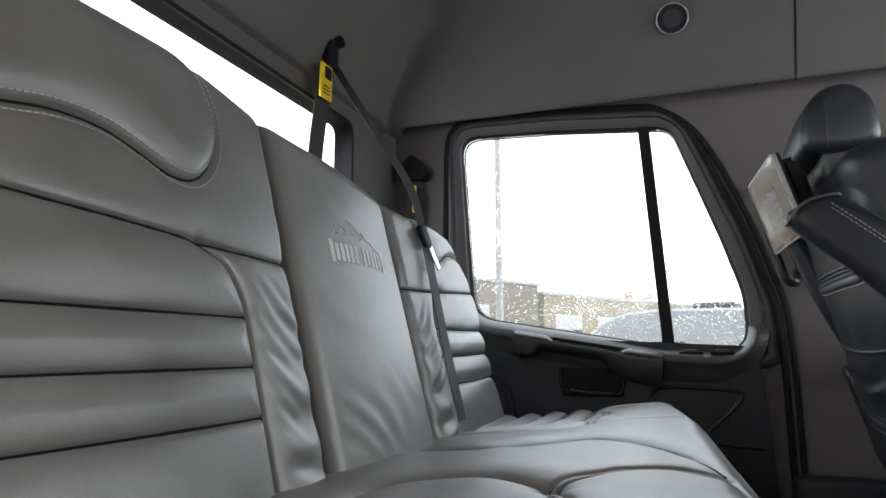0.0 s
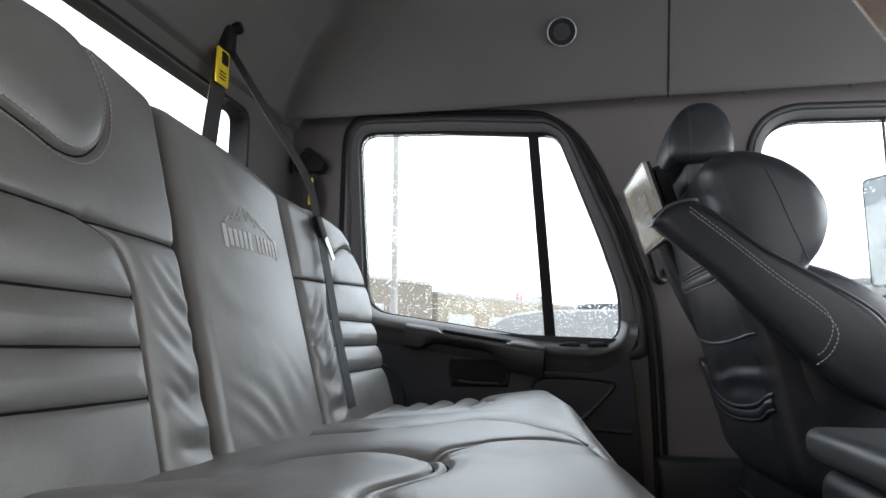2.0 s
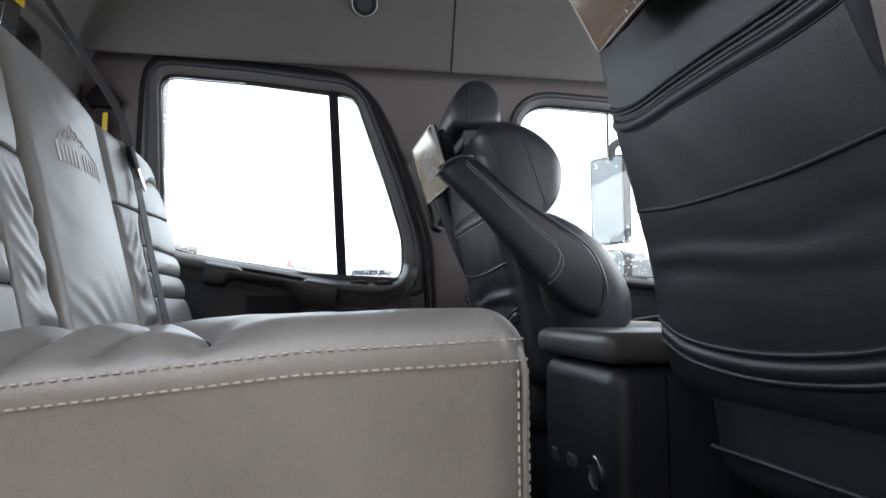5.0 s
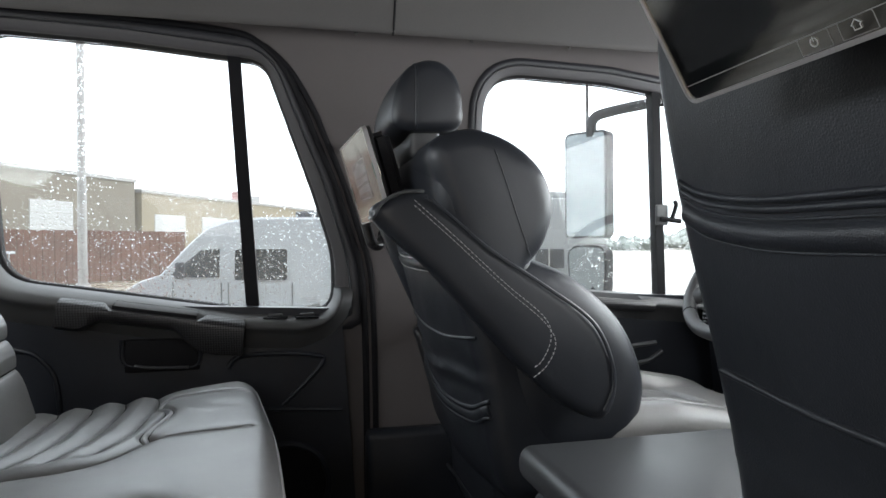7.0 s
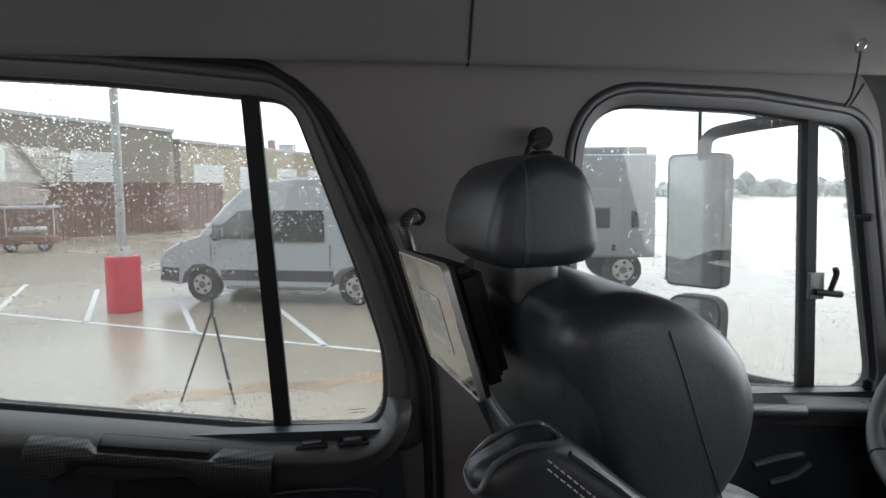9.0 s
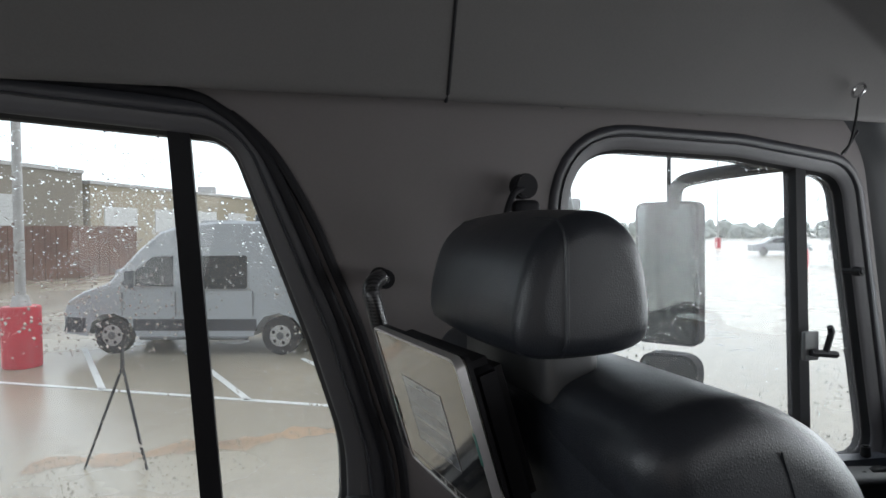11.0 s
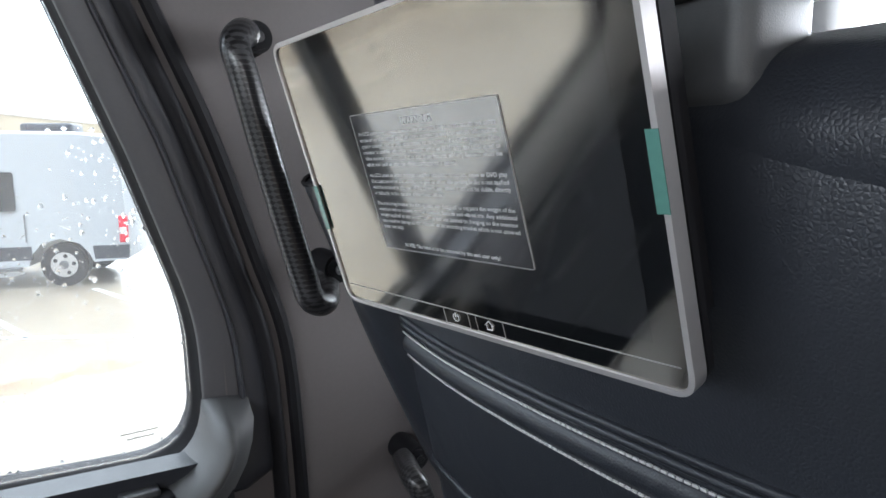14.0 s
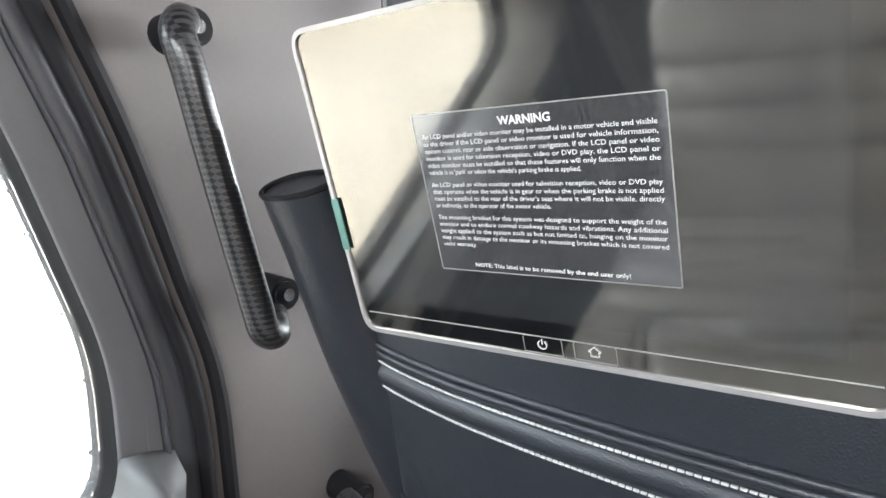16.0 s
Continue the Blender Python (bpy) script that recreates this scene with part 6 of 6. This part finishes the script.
for u in (0.0, 3.29):
    wheel_at(van, van_m @ Vector((u, 0.04, 0.36)), -vs, 0.36)
    wheel_at(van, van_m @ Vector((u, W_VAN - 0.04, 0.36)), vs, 0.36)


# ---------------------------------------------------------------- other vehicles
def box_truck(m, label, L=4.2, Wd=2.4, H=3.0, cab=True):
    b = thing("service_truck", m.translation, label, "truck", "parked trucks")
    tb = lambda *a, r=0.03: turned(rbox(*a, r), m)
    part("box_body", tb(0, L, 0, Wd, 0.7, H, r=0.06), TRUCK, b, "white box body")
    if cab:
        part("cab", tb(L + 0.05, L + 1.7, 0.15, Wd - 0.15, 0.6, 2.1, r=0.2), TRUCK, b, "white cab")
        part("hood", tb(L + 1.6, L + 2.6, 0.2, Wd - 0.2, 0.6, 1.4, r=0.15), TRUCK, b, "white hood")
    door = part("door", tb(1.17, 2.30, -0.02, 0.02, 0.75, 2.25, r=0.01), TRUCK, b, "white side door")
    part("handle", tb(2.13, 2.20, -0.06, -0.015, 0.86, 1.00, r=0.01), RUBBER, door)
    part("window", tb(1.40, 2.08, -0.032, 0.0, 1.37, 1.82, r=0.03), DARKGLASS, door, "dark sliding window")
    part("window_bar", tb(1.71, 1.74, -0.042, -0.02, 1.37, 1.82, r=0), STEEL, door, smooth=False)
    if not cab:
        part("window", tb(2.55, 2.72, -0.012, 0.02, 1.37, 1.75, r=0.03), DARKGLASS, b, "narrow dark window")
    part("roof_box", tb(1.2, L - 0.1, 0.4, 2.0, H, H + 0.18, r=0.04), TRUCK, b)
    for x in (0.9, L + 2.0 if cab else L - 0.7):
        for y, a in ((0.05, -1), (Wd - 0.05, 1)):
            wheel_at(b, m @ Vector((x, y, 0.42)), m.to_3x3() @ Vector((0, a, 0)), 0.42, 0.28)
    return b


box_truck(pose(4.74, 14.15, G, 0, 0, -12), "white box-bodied service trailer with a side door", L=3.1, cab=False)
box_truck(pose(1.9, 24.0, G, 0, 0, 166) @ Matrix.Diagonal((1, 1, 0.85, 1)), "white crew truck with a tinted windscreen parked behind the van", L=2.4)


def cart(p):
    c = thing("yard_cart", p, "small brown and white yard cart by the fence", "cart")
    x, y, z = p
    part("frame", rbox(x - 0.9, x + 0.9, y - 0.4, y + 0.4, z + 0.3, z + 0.6, 0.05), FENCE, c)
    part("canopy", rbox(x - 0.9, x + 0.9, y - 0.5, y + 0.5, z + 1.65, z + 1.75, 0.03), WHITE, c)
    part("cushion", rbox(x - 0.5, x + 0.5, y - 0.35, y + 0.35, z + 0.75, z + 0.95, 0.08), STEEL, c)
    for a in (-0.85, 0.85):
        part("canopy_post", cyl((x + a, y, z + 0.5), (x + a, y, z + 1.66), 0.03), STEEL, c)
        wheel_at(c, (x + a * 0.7, y - 0.35, z + 0.25), (0, -1, 0), 0.25, 0.15)


cart((-10.6, 27.6, G))


def far_car(p, turn, material, label):
    m = pose(*p, 0, 0, turn)
    c = thing("parked_car", p, label, "car", "cars at the far side")
    prof2 = [Vector(q) for q in ((0, 0.35), (0.02, 0.85), (0.9, 0.98), (1.5, 1.45), (3.1, 1.48), (3.9, 0.98), (4.5, 0.9), (4.55, 0.35))]
    part("body", turned(pad(prof2, 0, 1.75, 0.12), m), material, c)
    part("side_window", turned(plate([Vector(q) for q in ((1.15, 1.0), (1.6, 1.38), (3.0, 1.40), (3.5, 1.0))], [], -0.01, 0.02, lambda u, v, dd: (u, dd, v)), m), DARKGLASS, c, smooth=False)
    for x in (0.85, 3.65):
        wheel_at(c, m @ Vector((x, 0.02, 0.33)), m.to_3x3() @ Vector((0, -1, 0)), 0.33, 0.2)


GREYCAR = mat("grey_car_paint", (0.22, 0.23, 0.24), 0.3)
for k in range(12):
    far_car((40 + k * 5.4 + random.uniform(-0.6, 0.6), 44 - k * 3.4, G), -30 + random.uniform(-4, 4), (WHITE, GREYCAR, DARK, WHITE)[k % 4], ("white", "grey", "black", "white")[k % 4] + " car parked at the far side of the yard")


def lamp_far(p, h=9.0):
    q = thing("lamp_post", p, "thin grey lamp post across the yard with a red base", "lamp post", "yard lamp posts")
    part("pole", cyl(p, (p[0], p[1], p[2] + h), 0.09, 0.06, 10), STEEL, q)
    part("base", cyl(p, (p[0], p[1], p[2] + 1.1), 0.32, seg=20), RED, q, "red painted concrete base")
    part("lamp_head", rbox(p[0] - 0.5, p[0] + 0.5, p[1] - 0.15, p[1] + 0.15, p[2] + h, p[2] + h + 0.12, 0.03), STEEL, q)


lamp_far((29.0, 28.0, G))
lamp_far((52.0, 62.0, G), 10)


# ---------------------------------------------------------------- buildings and fence
def hall(name, a, b, deep, top, material, doors, label, sign=1):
    """A long flat-roofed hall whose front runs from a to b on the ground."""
    a, b = Vector((*a, G)), Vector((*b, G))
    f = (b - a).normalized()
    s = Vector((-f.y, f.x, 0)) * sign
    m = Matrix((f, s, Vector((0, 0, 1)))).transposed().to_4x4()
    m.translation = a
    L = (b - a).length
    h = thing(name, a, label, "building", "halls behind the yard")
    part("wall", turned(rbox(0, L, 0, deep, 0, top - G, 0), m), material, h, smooth=False)
    part("roof", turned(rbox(-0.1, L + 0.1, -0.1, deep, top - G, top - G + 0.25, 0), m), STEEL, h, "grey roof edge", smooth=False)
    for x, w, z0, z1 in doors:
        dd = part("roller_door", turned(rbox(x, x + w, -0.06, 0.1, z0, z1, 0), m), PAINT, h, "white roller door", smooth=False)
        for k in range(1, 5):
            zz = z0 + (z1 - z0) * k / 5
            part("slat_joint", turned(rbox(x + 0.05, x + w - 0.05, -0.075, -0.055, zz - 0.02, zz + 0.02, 0), m), STEEL, dd, smooth=False)
    return h


hall("warehouse", (-30.0, 17.0), (-10.8, 53.7), 18, 5.6, TAN, [(32.0, 3.4, 2.9, 4.9), (24.0, 3.4, 2.9, 4.9), (14.0, 3.4, 2.9, 4.9)], "tan rendered warehouse with a flat roof")
hall("warehouse", (-10.4, 54.2), (14.0, 104.0), 18, 4.9, CREAM, [(1.5 + 6.5 * k, 4.0, 2.4, 4.4) for k in range(7)], "cream rendered warehouse with white roller doors")

unit = thing("rooftop_unit", (-4.6, 75.0, 4.9), "red and white ventilation unit on a warehouse roof", "roof unit")
part("stack", cyl((-5.0, 75.0, 4.9), (-5.0, 75.0, 6.6), 0.45, 0.40, 16), FADED, unit, "faded red stack")
part("housing", rbox(-4.2, -2.4, 74.2, 75.8, 4.9, 6.1, 0.08), STEEL, unit, "pale sheet-metal housing")
fence = thing("board_fence", (-10, 37, G), "tall reddish-brown board fence along the yard", "fence")
fa, fb = Vector((-24.0, 22.7, G)), Vector((-5.4, 41.3, G))
n_b = 90
fd = (fb - fa) / n_b
fn = Vector((-fd.y, fd.x, 0)).normalized()
fm = Matrix((fd.normalized(), fn, Vector((0, 0, 1)))).transposed().to_4x4()
for k in range(n_b):
    m2 = fm.copy()
    m2.translation = fa + fd * k
    bm = turned(rbox(0.0, fd.length - 0.025, 0.02 * (k % 2), 0.06 + 0.02 * (k % 2), 0.02, 2.72 + 0.03 * random.random(), 0), m2)
    part("board", bm, FENCE, fence, smooth=False)

# far tree line: many small leaf clumps
bm = bmesh.new()
for k in range(1500):
    a = radians(random.uniform(-25, 100))
    dist = random.uniform(150, 230)
    cx, cy = math.sin(a) * dist, math.cos(a) * dist
    hgt = 2.2 + 2.6 * noise.noise((a * 9, 0, 0)) + random.uniform(-1.5, 1.5)
    r = random.uniform(0.8, 2.0)
    z = G + random.uniform(0.2, max(0.6, hgt))
    mm2 = Matrix.Translation((cx, cy, z)) @ Euler((random.random() * 6, random.random() * 6, 0)).to_matrix().to_4x4() @ Matrix.Diagonal((r * 1.4, r, r * 0.8, 1))
    bmesh.ops.create_icosphere(bm, subdivisions=1, radius=1, matrix=mm2) if k < 1400 else None
woods = part("far_trees", bm, TREES, smooth=False)
tagged(woods, "distant grey-green trees along the horizon", "trees", kind="stuff")


# ---------------------------------------------------------------- unseen hall added along the passenger side
# stands out of view: dims the open doorway, gives the tablets something beige to reflect
helper_hall = thing("unseen_hall", (0, -6.5, G), "unseen cream hall, added to block sky light and tint reflections", "building")
part("wall", rbox(-26, 22, -20, -6.5, G, G + 9.5, 0.05), mat("beige_render", (0.19, 0.145, 0.09), 0.8, vary=0.08, scale=0.3), helper_hall, "cream wall block of the added hall")
part("coping", rbox(-26.2, 22.2, -20.2, -6.3, G + 9.5, G + 9.75, 0.03), STEEL, helper_hall, "grey metal coping")
